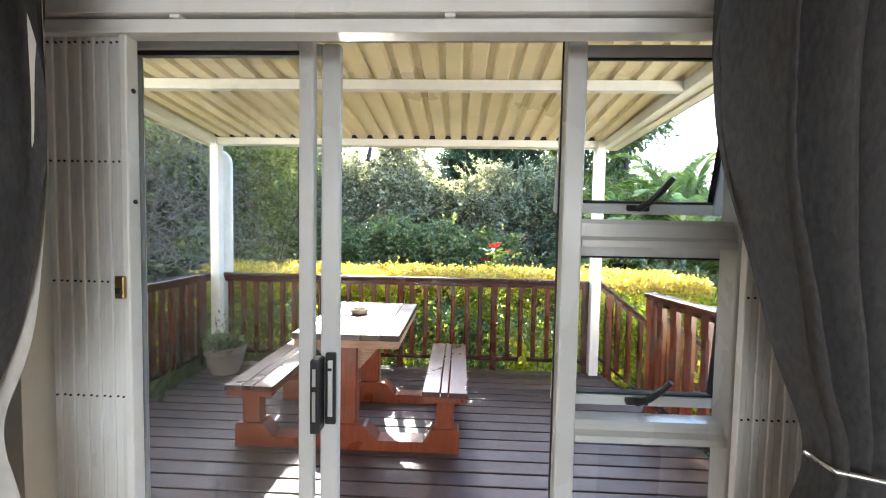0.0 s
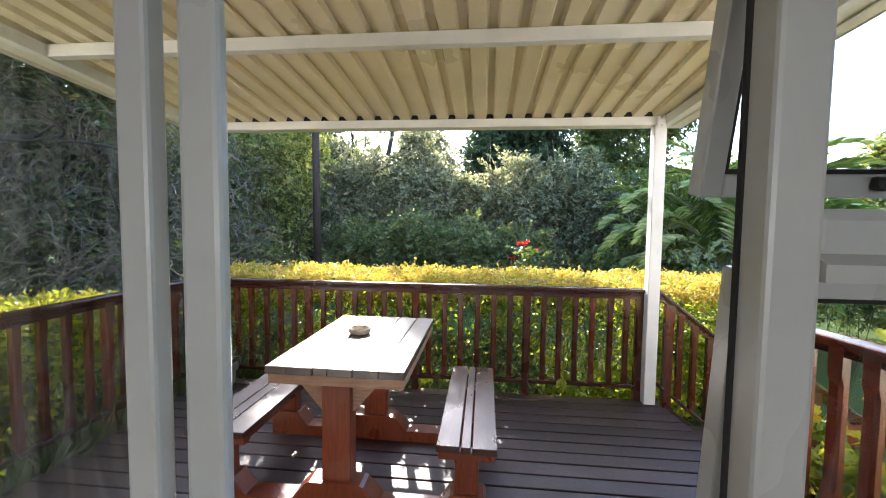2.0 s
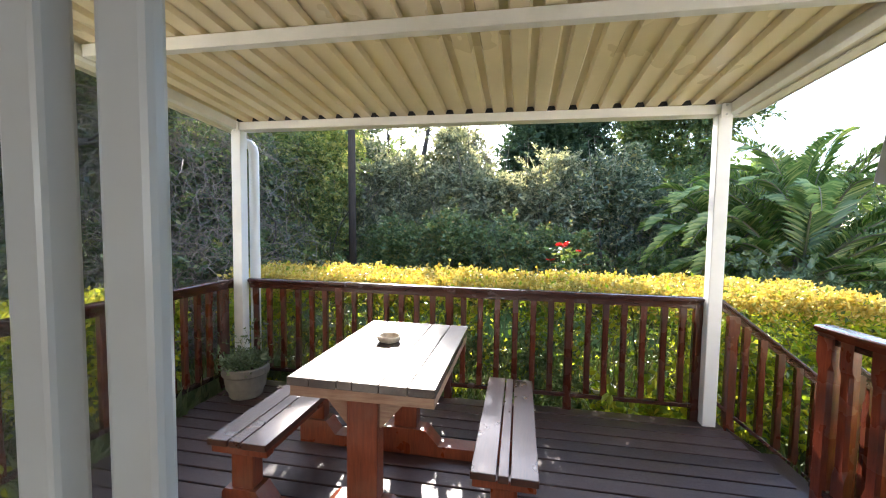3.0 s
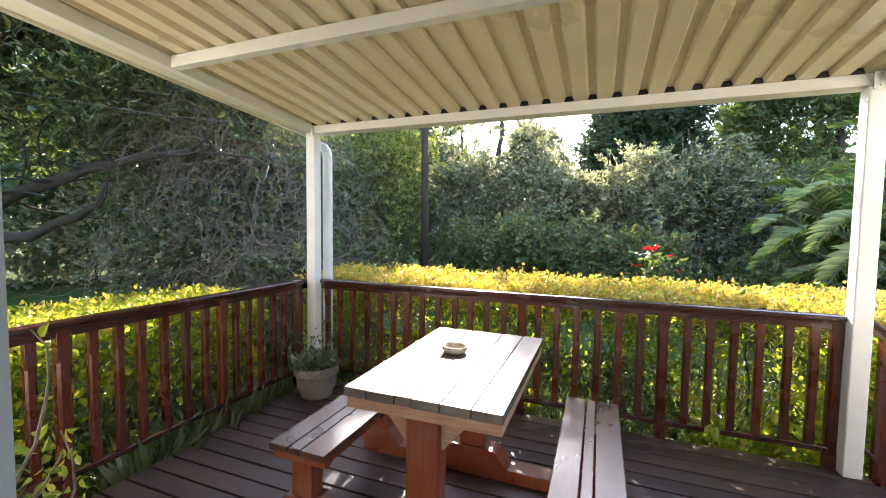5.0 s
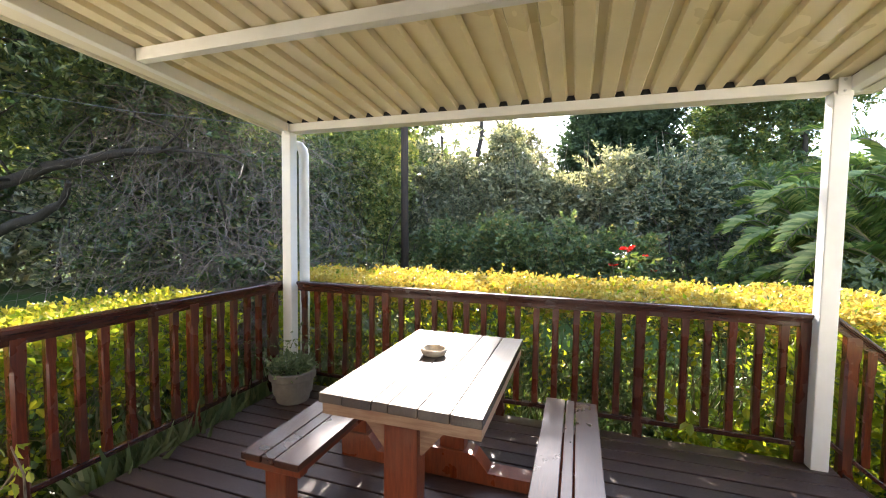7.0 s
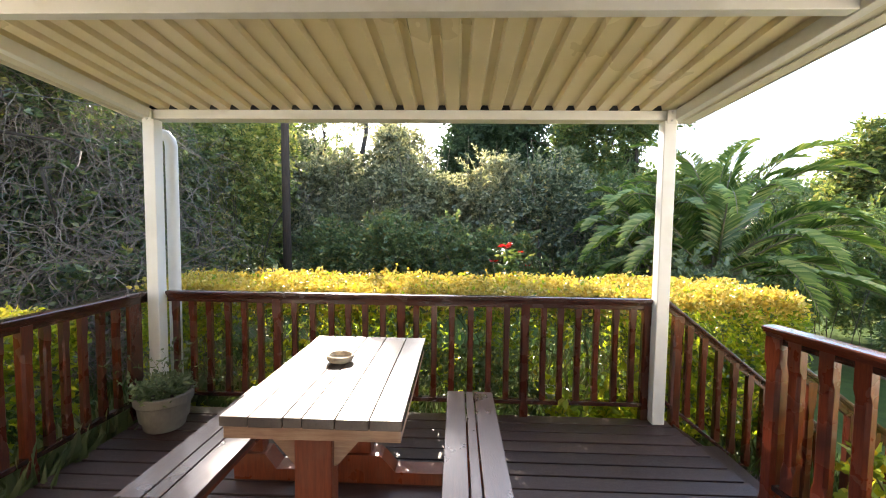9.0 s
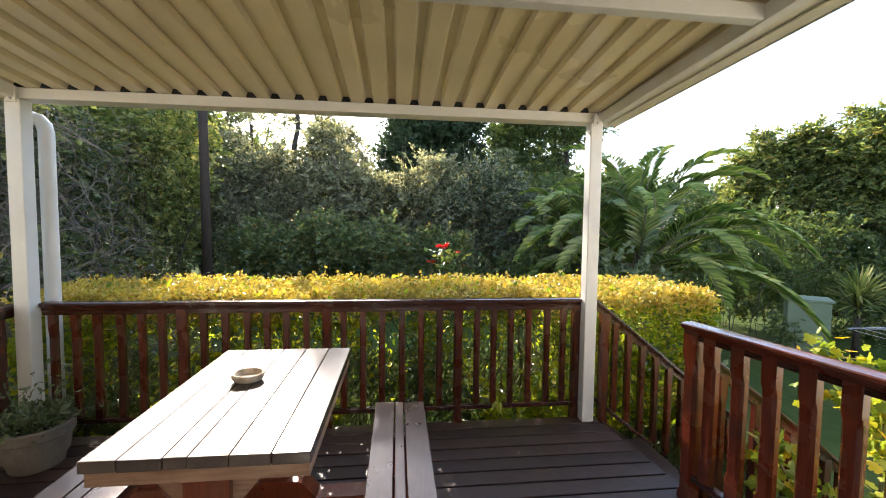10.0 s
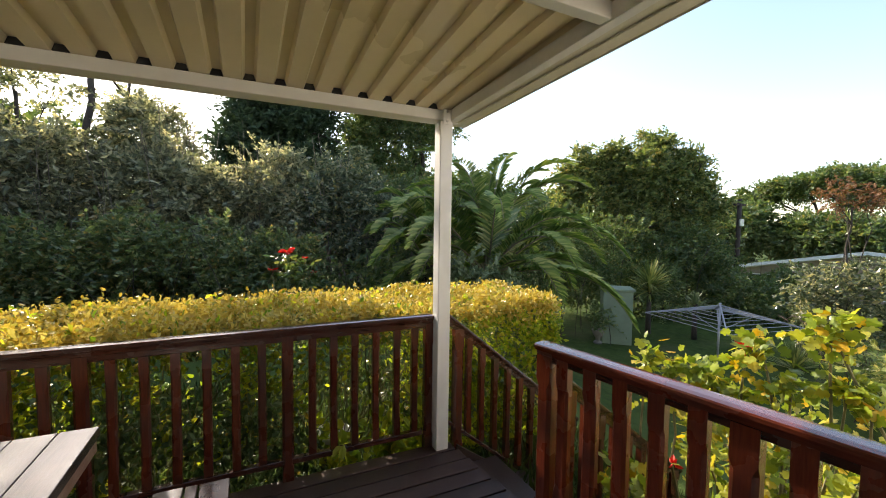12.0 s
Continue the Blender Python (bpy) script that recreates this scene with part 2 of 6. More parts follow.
L_SILVER = leaf_mat("silvery_shrub_leaf", [(0.0, (0.08, 0.105, 0.06)), (0.5, (0.17, 0.20, 0.125)), (0.85, (0.32, 0.33, 0.22)), (1.0, (0.48, 0.40, 0.18))], 0.26, 0.5, (1.0, 1.0, 0.6), 0.8)
L_RED = leaf_mat("red_bract", [(0.0, (0.5, 0.015, 0.01)), (1.0, (0.75, 0.05, 0.02))], 0.5, 0.35, (1.0, 0.3, 0.3))
L_RUST = leaf_mat("rusty_leaf", [(0.0, (0.20, 0.09, 0.04)), (0.6, (0.30, 0.14, 0.07)), (1.0, (0.16, 0.12, 0.06))], 0.6, 0.3)
L_YELLOW = leaf_mat("yellowing_leaf", [(0.0, (0.55, 0.33, 0.02)), (1.0, (0.7, 0.5, 0.04))], 0.45, 0.4)
L_GRASS = leaf_mat("grass_blade", [(0.0, (0.03, 0.06, 0.012)), (0.6, (0.06, 0.11, 0.02)), (1.0, (0.14, 0.15, 0.05))], 0.6, 0.3)
L_GREY = leaf_mat("grey_green_leaf", [(0.0, (0.09, 0.13, 0.06)), (0.6, (0.15, 0.20, 0.10)), (1.0, (0.24, 0.28, 0.16))], 0.5, 0.3)
L_SHRUB = leaf_mat("lobed_shrub_leaf", [(0.0, (0.13, 0.20, 0.03)), (0.5, (0.27, 0.34, 0.05)), (0.85, (0.46, 0.46, 0.07)), (1.0, (0.52, 0.40, 0.06))], 0.36, 0.48, (1.0, 1.0, 0.4))
L_HEDGE = leaf_mat("muted_hedge_leaf", [(0.0, (0.08, 0.125, 0.05)), (0.5, (0.17, 0.23, 0.09)), (0.85, (0.27, 0.31, 0.13)), (1.0, (0.42, 0.29, 0.11))], 0.28, 0.5, (1.0, 1.0, 0.55), 0.8)
# green darkened so thicket and left tree carry shade in their leaf colour
L_SHADE = leaf_mat("shaded_green_leaf", [(0.0, (0.035, 0.06, 0.025)), (0.5, (0.09, 0.13, 0.05)), (0.85, (0.18, 0.22, 0.085)), (1.0, (0.32, 0.30, 0.12))], 0.28, 0.45, (1.0, 1.0, 0.45), 0.8)
L_BROAD = leaf_mat("broad_tree_leaf", [(0.0, (0.065, 0.105, 0.035)), (0.4, (0.16, 0.21, 0.07)), (0.8, (0.32, 0.36, 0.13)), (1.0, (0.40, 0.30, 0.10))], 0.35, 0.55, (1.0, 1.0, 0.5), 0.6)
L_UNDER = leaf_mat("bluish_undergrowth_leaf", [(0.0, (0.04, 0.085, 0.035)), (0.5, (0.085, 0.15, 0.065)), (1.0, (0.16, 0.22, 0.11))], 0.35, 0.4, (1.0, 1.0, 0.6), 0.6)

# ---- builders ----
rng = np.random.default_rng(11)


def thing(name, label, category, at=(0, 0, 0), group="", kind=""):
    ob = new(name)
    ob.location = at
    ob.empty_display_size = 0.1
    return tagged(ob, label, category, group, kind)


def base_of(ob):
    p = Vector((0, 0, 0))
    while ob is not None:
        p = p + ob.location
        ob = ob.parent
    return p


def part(name, bm, material, parent=None, label="", smooth=False, kind=""):
    """Links a bmesh, built at its place in the world, as one mesh object under a thing or a part."""
    me = bpy.data.meshes.new(name)
    off = base_of(parent) if parent is not None else Vector((0, 0, 0))
    bm.transform(Matrix.Translation(-off))
    bm.to_mesh(me)
    bm.free()
    me.materials.append(material)
    if smooth:
        me.polygons.foreach_set("use_smooth", [True] * len(me.polygons))
    ob = new(name, me)
    ob.parent = parent
    return tagged(ob, label, kind=kind)


def piece(name, me, parent, m):
    """An object of its own on a shared mesh, at the pose m in the world."""
    ob = new(name, me)
    ob.parent = parent
    ob.matrix_basis = Matrix.Translation(-base_of(parent)) @ m if parent is not None else m
    return ob


def raw(name, verts, faces, material, parent=None, label="", kind="", smooth=False):
    me = bpy.data.meshes.new(name)
    v = np.asarray(verts, float)
    if parent is not None:
        v = v - np.array(base_of(parent))
    me.from_pydata(v.tolist(), [], faces if isinstance(faces, list) else faces.tolist())
    me.materials.append(material)
    if smooth:
        me.polygons.foreach_set("use_smooth", [True] * len(me.polygons))
    ob = new(name, me)
    ob.parent = parent
    return tagged(ob, label, kind=kind)


def box(bm, lo, hi, bevel=0.0, m=None):
    lo, hi = Vector(lo), Vector(hi)
    made = bmesh.ops.create_cube(bm, size=1.0)["verts"]
    bmesh.ops.transform(bm, matrix=Matrix.Translation((lo + hi) / 2) @ Matrix.Diagonal((*(hi - lo), 1)), verts=made)
    if bevel:
        edges = list({e for v in made for e in v.link_edges})
        r = bmesh.ops.bevel(bm, geom=edges, offset=bevel, segments=2, affect="EDGES", profile=0.5)
        made = list({v for v in r["verts"]} | {v for v in made if v.is_valid})
    if m is not None:
        bmesh.ops.transform(bm, matrix=m, verts=[v for v in made if v.is_valid])
    return bm


def block(name, lo, hi, material, parent=None, bevel=0.003, label="", m=None, kind=""):
    return part(name, box(bmesh.new(), lo, hi, bevel, m), material, parent, label, kind=kind)


def prism(bm, outline, axis, a, b):
    """A closed outline of (u, v) drawn out along an axis from a to b."""
    def at(u, v, w):
        return {"x": (w, u, v), "y": (u, w, v), "z": (u, v, w)}[axis]
    n = len(outline)
    va = [bm.verts.new(at(u, v, a)) for u, v in outline]
    vb = [bm.verts.new(at(u, v, b)) for u, v in outline]
    for i in range(n):
        bm.faces.new((va[i], va[(i + 1) % n], vb[(i + 1) % n], vb[i]))
    bm.faces.new(va[::-1]); bm.faces.new(vb)
    bmesh.ops.recalc_face_normals(bm, faces=bm.faces[:])
    return bm


def tube(bm, pts, radii, sides=8, cap=True):
    pts = [Vector(p) for p in pts]
    if not hasattr(radii, "__len__"):
        radii = [radii] * len(pts)
    rings = []
    for i, p in enumerate(pts):
        d = (pts[min(i + 1, len(pts) - 1)] - pts[max(i - 1, 0)]).normalized()
        u = d.cross(Vector((0.31, 0.17, 0.93) if abs(d.z) < 0.9 else (1, 0, 0))).normalized()
        w = d.cross(u)
        rings.append([bm.verts.new(p + radii[i] * (math.cos(2 * math.pi * k / sides) * u + math.sin(2 * math.pi * k / sides) * w)) for k in range(sides)])
    for a, b in zip(rings, rings[1:]):
        for k in range(sides):
            bm.faces.new((a[k], a[(k + 1) % sides], b[(k + 1) % sides], b[k]))
    if cap:
        bm.faces.new(rings[0][::-1]); bm.faces.new(rings[-1])
    bmesh.ops.recalc_face_normals(bm, faces=bm.faces[:])
    return bm


def spin(bm, profile, centre, sides=28):
    """A turned shape from (radius, height) pairs."""
    rings = []
    for r, z in profile:
        rings.append([bm.verts.new((centre[0] + r * math.cos(2 * math.pi * k / sides), centre[1] + r * math.sin(2 * math.pi * k / sides), centre[2] + z)) for k in range(sides)])
    for a, b in zip(rings, rings[1:]):
        for k in range(sides):
            bm.faces.new((a[k], a[(k + 1) % sides], b[(k + 1) % sides], b[k]))
    bm.faces.new(rings[0][::-1]); bm.faces.new(rings[-1])
    bmesh.ops.recalc_face_normals(bm, faces=bm.faces[:])
    return bm


def unit(v):
    return v / np.maximum(np.linalg.norm(v, axis=-1, keepdims=True), 1e-9)


def leaf_geo(p, out, size, wide=0.5, droop=0.0, spread=0.8, fine=False):
    """Leaves at the points p that grow towards out: a folded blade each. Returns verts and faces."""
    n = len(p)
    d = unit(out + spread * rng.normal(size=(n, 3)) + np.array([0, 0, -droop]))
    side = unit(np.cross(d, rng.normal(size=(n, 3))))
    up = np.cross(side, d)
    s = (size * rng.uniform(0.6, 1.35, n))[:, None]
    w = s * wide * 0.5
    if fine:
        v = np.stack([p, p + d * s * 0.3 + side * w * 0.85 + up * s * 0.10, p + d * s * 0.68 + side * w * 0.75 + up * s * 0.08, p + d * s - up * s * 0.12,
                      p + d * s * 0.68 - side * w * 0.75 + up * s * 0.08, p + d * s * 0.3 - side * w * 0.85 + up * s * 0.10, p + d * s * 0.5], 1)
        k = np.array([[0, 1, 6], [1, 2, 6], [2, 3, 6], [3, 4, 6], [4, 5, 6], [5, 0, 6]])
        per = 7
    else:
        v = np.stack([p, p + d * s * 0.45 + side * w + up * s * 0.12, p + d * s, p + d * s * 0.45 - side * w + up * s * 0.12], 1)
        k = np.array([[0, 1, 2], [0, 2, 3]])
        per = 4
    faces = (k[None] + (np.arange(n) * per)[:, None, None]).reshape(-1, 3)
    return v.reshape(-1, 3), faces


def foliage(name, groups, material, parent, label="", kind=""):
    vs, fs, n = [], [], 0
    for v, f in groups:
        vs.append(v); fs.append(f + n); n += len(v)
    return raw(name, np.concatenate(vs), np.concatenate(fs), material, parent, label, kind)


def crown(blobs, count, size, wide=0.5, clump=0.16, clumps=60, fill=0.25, droop=0.2, spread=0.8):
    """Leafy sprays over lumpy shells of ellipsoids (x, y, z, rx, ry, rz), with hollows between and a thin dark filling."""
    area = np.array([b[3] * b[5] + b[3] * b[4] + b[4] * b[5] for b in blobs])
    per, out = 16, []
    for b, share in zip(blobs, area / area.sum()):
        c, r = np.array(b[:3]), np.array(b[3:6])
        n = max(int(count * share * 0.86) // per, 12)
        m = max(n // 9, clumps // 10, 10)                      # boughs that carry the sprays
        bough = unit(rng.normal(size=(m, 3)) + np.array([0, 0, 0.15]))
        reach = rng.uniform(0.66, 1.14, m) * (1 - fill * rng.random(m) ** 2)
        pick = rng.integers(0, m, n)
        d = unit(bough[pick] + rng.normal(size=(n, 3)) * (0.04 + clump))
        root = c + d * r * (reach[pick] * rng.uniform(0.82, 1.0, n))[:, None]
        axis = unit(d * 0.8 + rng.normal(size=(n, 3)) * 0.55 + np.array([0, 0, 0.35 - droop]))
        length = size * rng.uniform(2.2, 5.0, n)
        s = np.linspace(0.05, 1.0, per)
        p = root[:, None] + axis[:, None] * (length[:, None] * s)[..., None] + np.array([0, 0, -0.22]) * (length[:, None] * s ** 2)[..., None]
        side = unit(np.cross(axis, np.array([0.1, 0.2, 1.0])) + 0.35 * rng.normal(size=(n, 3)))
        grow = axis[:, None] * 0.75 + side[:, None] * (np.where(np.arange(per) % 2, 1.0, -1.0) * 0.9)[None, :, None]
        out.append(leaf_geo(p.reshape(-1, 3), grow.reshape(-1, 3), size, wide, droop * 0.5, spread * 0.45))
        k = max(int(count * share * 0.14), 8)
        q = c + unit(rng.normal(size=(k, 3))) * r * rng.uniform(0.35, 0.8, k)[:, None]
        out.append(leaf_geo(q, rng.normal(size=(k, 3)), size * 1.5, wide, droop, spread))
    return out


def twigs(count, start, reach, radius, steps=9, sag=0.6, wander=0.35, rise=0.5, long=1.0):
    """Thin crooked stems. start and reach are functions of the count that give arrays."""
    p = start(count)
    d = unit(reach(count))
    length = long * rng.uniform(0.5, 1.3, count)[:, None]
    rows = [p]
    for i in range(steps):
        d = unit(d + rng.normal(size=(count, 3)) * wander + np.array([0, 0, -sag / steps * 1.5]))
        p = p + d * length / steps
        rows.append(p)
    path = np.stack(rows, 1)
    tang = unit(np.diff(path, axis=1, append=path[:, -1:] * 2 - path[:, -2:-1]))
    u = unit(np.cross(tang, np.array([0.3, 0.2, 0.93])))
    w = np.cross(tang, u)
    r = (radius * rng.uniform(0.5, 1.3, count))[:, None, None] * np.linspace(1, 0.35, steps + 1)[None, :, None]
    rings = np.stack([path + r * (math.cos(a) * u + math.sin(a) * w) for a in (0, 2.094, 4.189)], 2)
    v = rings.reshape(-1, 3)
    per, f = (steps + 1) * 3, []
    for i in range(steps):
        for k in range(3):
            f.append((i * 3 + k, i * 3 + (k + 1) % 3, i * 3 + 3 + (k + 1) % 3, i * 3 + 3 + k))
    f = np.array(f)
    faces = (f[None] + (np.arange(count) * per)[:, None, None]).reshape(-1, 4)
    return v, faces


def ground_z(x, y):
    t = np.clip((np.asarray(x, float) - 1.2) / 7.5, 0, 1)
    return -0.30 - 1.6 * t * t * (3 - 2 * t) + 0 * np.asarray(y, float)

# ---- the ground ----
def ground():
    xs = np.concatenate([[-1500, -400, -120], np.linspace(-40, 40, 121), [120, 400, 1500]])
    ys = np.concatenate([[-1500, -300, -60], np.linspace(-12, 48, 101), [120, 400, 1500]])
    gx, gy = np.meshgrid(xs, ys, indexing="ij")
    gz = ground_z(gx, gy) + 0.03 * np.sin(gx * 1.7) * np.cos(gy * 1.3)
    nx, ny = gx.shape
    idx = np.arange(nx * ny).reshape(nx, ny)
    faces = np.stack([idx[:-1, :-1], idx[1:, :-1], idx[1:, 1:], idx[:-1, 1:]], -1).reshape(-1, 4)
    ob = raw("ground", np.stack([gx, gy, gz], -1).reshape(-1, 3), faces, M_GROUND, smooth=True)
    tagged(ob, "shaded green lawn sloping down from the deck", "ground", kind="structure")


ground()

# ---- the room and the house wall ----
W_IN, W_OUT = 1.33, 1.63            # inner and outer face of the garden wall
OP_L, OP_R, OP_T = -0.96, 1.06, 2.02  # the opening


def room():
    def s(name, lo, hi, m, label, cat):
        tagged(block(name, lo, hi, m, None, 0.0), label, cat, kind="structure")
    s("floor", (-3.2, -3.2, -0.15), (3.2, 1.62, 0.0), M_TILE, "plain brown floor of the room", "floor")
    s("ceiling", (-3.2, -3.2, 2.5), (3.2, W_IN, 2.6), M_PLASTER, "plain pale ceiling of the room", "ceiling")
    bm = bmesh.new()
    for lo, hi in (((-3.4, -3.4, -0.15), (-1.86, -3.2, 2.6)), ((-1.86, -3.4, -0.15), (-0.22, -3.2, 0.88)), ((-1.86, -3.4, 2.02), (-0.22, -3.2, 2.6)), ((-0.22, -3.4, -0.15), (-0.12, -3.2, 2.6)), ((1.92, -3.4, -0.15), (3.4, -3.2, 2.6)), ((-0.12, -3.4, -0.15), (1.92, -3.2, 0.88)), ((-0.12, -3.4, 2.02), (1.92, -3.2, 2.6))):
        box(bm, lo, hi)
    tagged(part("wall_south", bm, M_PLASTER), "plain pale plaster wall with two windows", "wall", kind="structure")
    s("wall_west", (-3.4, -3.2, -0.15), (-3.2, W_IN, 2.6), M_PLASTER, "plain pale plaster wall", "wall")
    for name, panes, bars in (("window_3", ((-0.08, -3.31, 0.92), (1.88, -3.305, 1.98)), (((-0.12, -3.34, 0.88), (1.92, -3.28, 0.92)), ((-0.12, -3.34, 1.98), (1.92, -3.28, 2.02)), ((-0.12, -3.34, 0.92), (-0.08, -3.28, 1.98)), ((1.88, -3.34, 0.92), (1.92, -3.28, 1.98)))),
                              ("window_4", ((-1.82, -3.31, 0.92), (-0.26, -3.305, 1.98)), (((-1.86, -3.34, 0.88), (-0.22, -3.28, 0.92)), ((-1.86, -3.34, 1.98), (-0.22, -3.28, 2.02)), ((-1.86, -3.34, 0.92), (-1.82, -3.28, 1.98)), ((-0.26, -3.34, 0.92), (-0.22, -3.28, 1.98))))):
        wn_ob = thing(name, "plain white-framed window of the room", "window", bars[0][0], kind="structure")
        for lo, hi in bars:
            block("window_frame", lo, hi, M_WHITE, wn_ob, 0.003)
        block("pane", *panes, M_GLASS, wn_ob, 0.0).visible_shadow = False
    s("wall_east", (3.2, -3.2, -0.15), (3.4, W_IN, 2.6), M_PLASTER, "plain pale plaster wall", "wall")
    bm = bmesh.new()
    box(bm, (-7.0, W_IN, -0.6), (OP_L, W_OUT, 2.85))
    box(bm, (OP_R, W_IN, -1.2), (7.0, W_OUT, 2.85))
    box(bm, (OP_L, W_IN, OP_T), (OP_R, W_OUT, 2.85))
    tagged(part("wall_north", bm, M_PLASTER), "pale plastered wall round the garden door", "wall", kind="structure")
    s("roof", (-7.2, -3.6, 2.86), (7.2, 1.72, 2.98), M_FASCIA, "plain roof slab over the room", "roof")


room()


def door_unit():
    """White aluminium frame with a fixed pane, a slid-open door and a window with two top-hung sashes."""
    Y0, Y1 = 1.52, 1.598
    frame_ob = thing("door_frame", "white aluminium frame of the sliding garden door", "door frame", (0, 1.57, 0), kind="structure")
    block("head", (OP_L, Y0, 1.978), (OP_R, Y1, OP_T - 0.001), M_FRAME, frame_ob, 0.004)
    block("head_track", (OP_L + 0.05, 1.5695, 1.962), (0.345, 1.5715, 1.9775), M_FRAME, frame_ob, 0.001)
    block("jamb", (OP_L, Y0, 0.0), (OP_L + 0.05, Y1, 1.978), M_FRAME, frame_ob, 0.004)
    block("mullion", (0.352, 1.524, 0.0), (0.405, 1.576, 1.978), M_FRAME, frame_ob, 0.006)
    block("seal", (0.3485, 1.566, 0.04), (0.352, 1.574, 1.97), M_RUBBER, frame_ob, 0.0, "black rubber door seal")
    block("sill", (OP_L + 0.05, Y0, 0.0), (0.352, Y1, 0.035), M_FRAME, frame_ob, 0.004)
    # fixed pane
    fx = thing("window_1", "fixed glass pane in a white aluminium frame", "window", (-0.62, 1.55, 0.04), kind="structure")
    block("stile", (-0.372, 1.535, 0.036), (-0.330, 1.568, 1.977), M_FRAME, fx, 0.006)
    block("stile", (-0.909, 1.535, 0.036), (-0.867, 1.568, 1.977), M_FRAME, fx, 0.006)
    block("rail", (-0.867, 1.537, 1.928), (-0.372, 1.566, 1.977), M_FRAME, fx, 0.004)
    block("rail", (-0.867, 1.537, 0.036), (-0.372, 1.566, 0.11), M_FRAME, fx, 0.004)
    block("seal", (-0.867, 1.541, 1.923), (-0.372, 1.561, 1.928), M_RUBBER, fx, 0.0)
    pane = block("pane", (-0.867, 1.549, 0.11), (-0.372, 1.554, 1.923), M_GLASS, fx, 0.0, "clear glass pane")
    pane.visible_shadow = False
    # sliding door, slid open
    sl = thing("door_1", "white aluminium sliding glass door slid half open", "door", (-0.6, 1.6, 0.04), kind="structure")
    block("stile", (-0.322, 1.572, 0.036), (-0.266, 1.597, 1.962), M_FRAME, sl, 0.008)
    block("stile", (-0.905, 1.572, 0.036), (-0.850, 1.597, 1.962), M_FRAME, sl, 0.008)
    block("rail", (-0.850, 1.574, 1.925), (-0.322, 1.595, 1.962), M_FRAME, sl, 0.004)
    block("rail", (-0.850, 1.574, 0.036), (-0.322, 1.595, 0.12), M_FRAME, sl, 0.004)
    pane = block("pane", (-0.850, 1.583, 0.12), (-0.322, 1.588, 1.925), M_GLASS, sl, 0.0, "clear glass pane")
    pane.visible_shadow = False
    lock = block("lock_plate", (-0.302, 1.556, 0.875), (-0.272, 1.572, 1.085), M_BLACK, sl, 0.004, "black lock plate")
    block("lock_face", (-0.293, 1.553, 0.90), (-0.279, 1.556, 1.065), M_ALU, lock, 0.001, "grey metal lock face")
    block("thumb_turn", (-0.291, 1.548, 1.035), (-0.281, 1.5532, 1.043), M_BLACK, lock, 0.001)
    bm = bmesh.new()
    box(bm, (-0.334, 1.520, 0.862), (-0.306, 1.571, 1.075), 0.006)
    grip = part("handle", bm, M_BLACK, sl, "black pull handle")
    block("grip_inset", (-0.326, 1.5175, 0.90), (-0.316, 1.5202, 0.985), M_ALU, grip, 0.001)
    block("grip_inset", (-0.326, 1.5175, 1.0), (-0.316, 1.5202, 1.05), M_ALU, grip, 0.001)
    # window beside the door
    wx0, wx1 = 0.405, 0.845
    wd = thing("window_2", "white aluminium window with two open top-hung sashes", "window", (0.63, 1.57, 0.0), kind="structure")
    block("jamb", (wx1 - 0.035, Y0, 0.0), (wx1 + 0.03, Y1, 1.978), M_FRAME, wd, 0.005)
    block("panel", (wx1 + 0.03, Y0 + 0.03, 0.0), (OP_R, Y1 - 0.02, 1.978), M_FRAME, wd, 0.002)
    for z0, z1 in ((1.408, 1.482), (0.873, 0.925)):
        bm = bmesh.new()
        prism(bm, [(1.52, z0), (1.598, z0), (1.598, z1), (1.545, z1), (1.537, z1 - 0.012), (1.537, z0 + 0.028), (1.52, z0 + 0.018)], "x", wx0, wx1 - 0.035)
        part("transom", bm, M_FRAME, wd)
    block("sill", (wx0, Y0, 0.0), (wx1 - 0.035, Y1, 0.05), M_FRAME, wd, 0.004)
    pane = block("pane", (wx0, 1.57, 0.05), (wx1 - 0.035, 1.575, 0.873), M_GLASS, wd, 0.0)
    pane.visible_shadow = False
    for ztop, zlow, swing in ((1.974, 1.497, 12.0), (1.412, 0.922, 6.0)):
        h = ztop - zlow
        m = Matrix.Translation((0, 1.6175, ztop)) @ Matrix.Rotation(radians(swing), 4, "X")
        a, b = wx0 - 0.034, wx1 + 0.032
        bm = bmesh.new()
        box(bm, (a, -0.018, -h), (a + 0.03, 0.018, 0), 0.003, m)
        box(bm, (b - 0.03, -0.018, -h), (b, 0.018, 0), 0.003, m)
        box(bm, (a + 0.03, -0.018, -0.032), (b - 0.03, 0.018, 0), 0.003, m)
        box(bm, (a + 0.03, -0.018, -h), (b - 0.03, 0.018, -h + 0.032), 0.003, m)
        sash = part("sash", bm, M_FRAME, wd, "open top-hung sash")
        bm = bmesh.new()
        for lo, hi in (((a + 0.03, -0.012, -h + 0.032), (a + 0.036, 0.012, -0.032)), ((b - 0.036, -0.012, -h + 0.032), (b - 0.03, 0.012, -0.032)),
                       ((a + 0.036, -0.012, -h + 0.032), (b - 0.036, 0.012, -h + 0.038)), ((a + 0.036, -0.012, -0.038), (b - 0.036, 0.012, -0.032))):
            box(bm, lo, hi, 0.0, m)
        part("seal", bm, M_RUBBER, sash, "black glazing seal")
        pane = part("pane", box(bmesh.new(), (a + 0.036, -0.003, -h + 0.038), (b - 0.036, 0.003, -0.038), 0, m), M_GLASS, sash)
        pane.visible_shadow = False
        c = (a + b) / 2 - 0.005
        bm = bmesh.new()
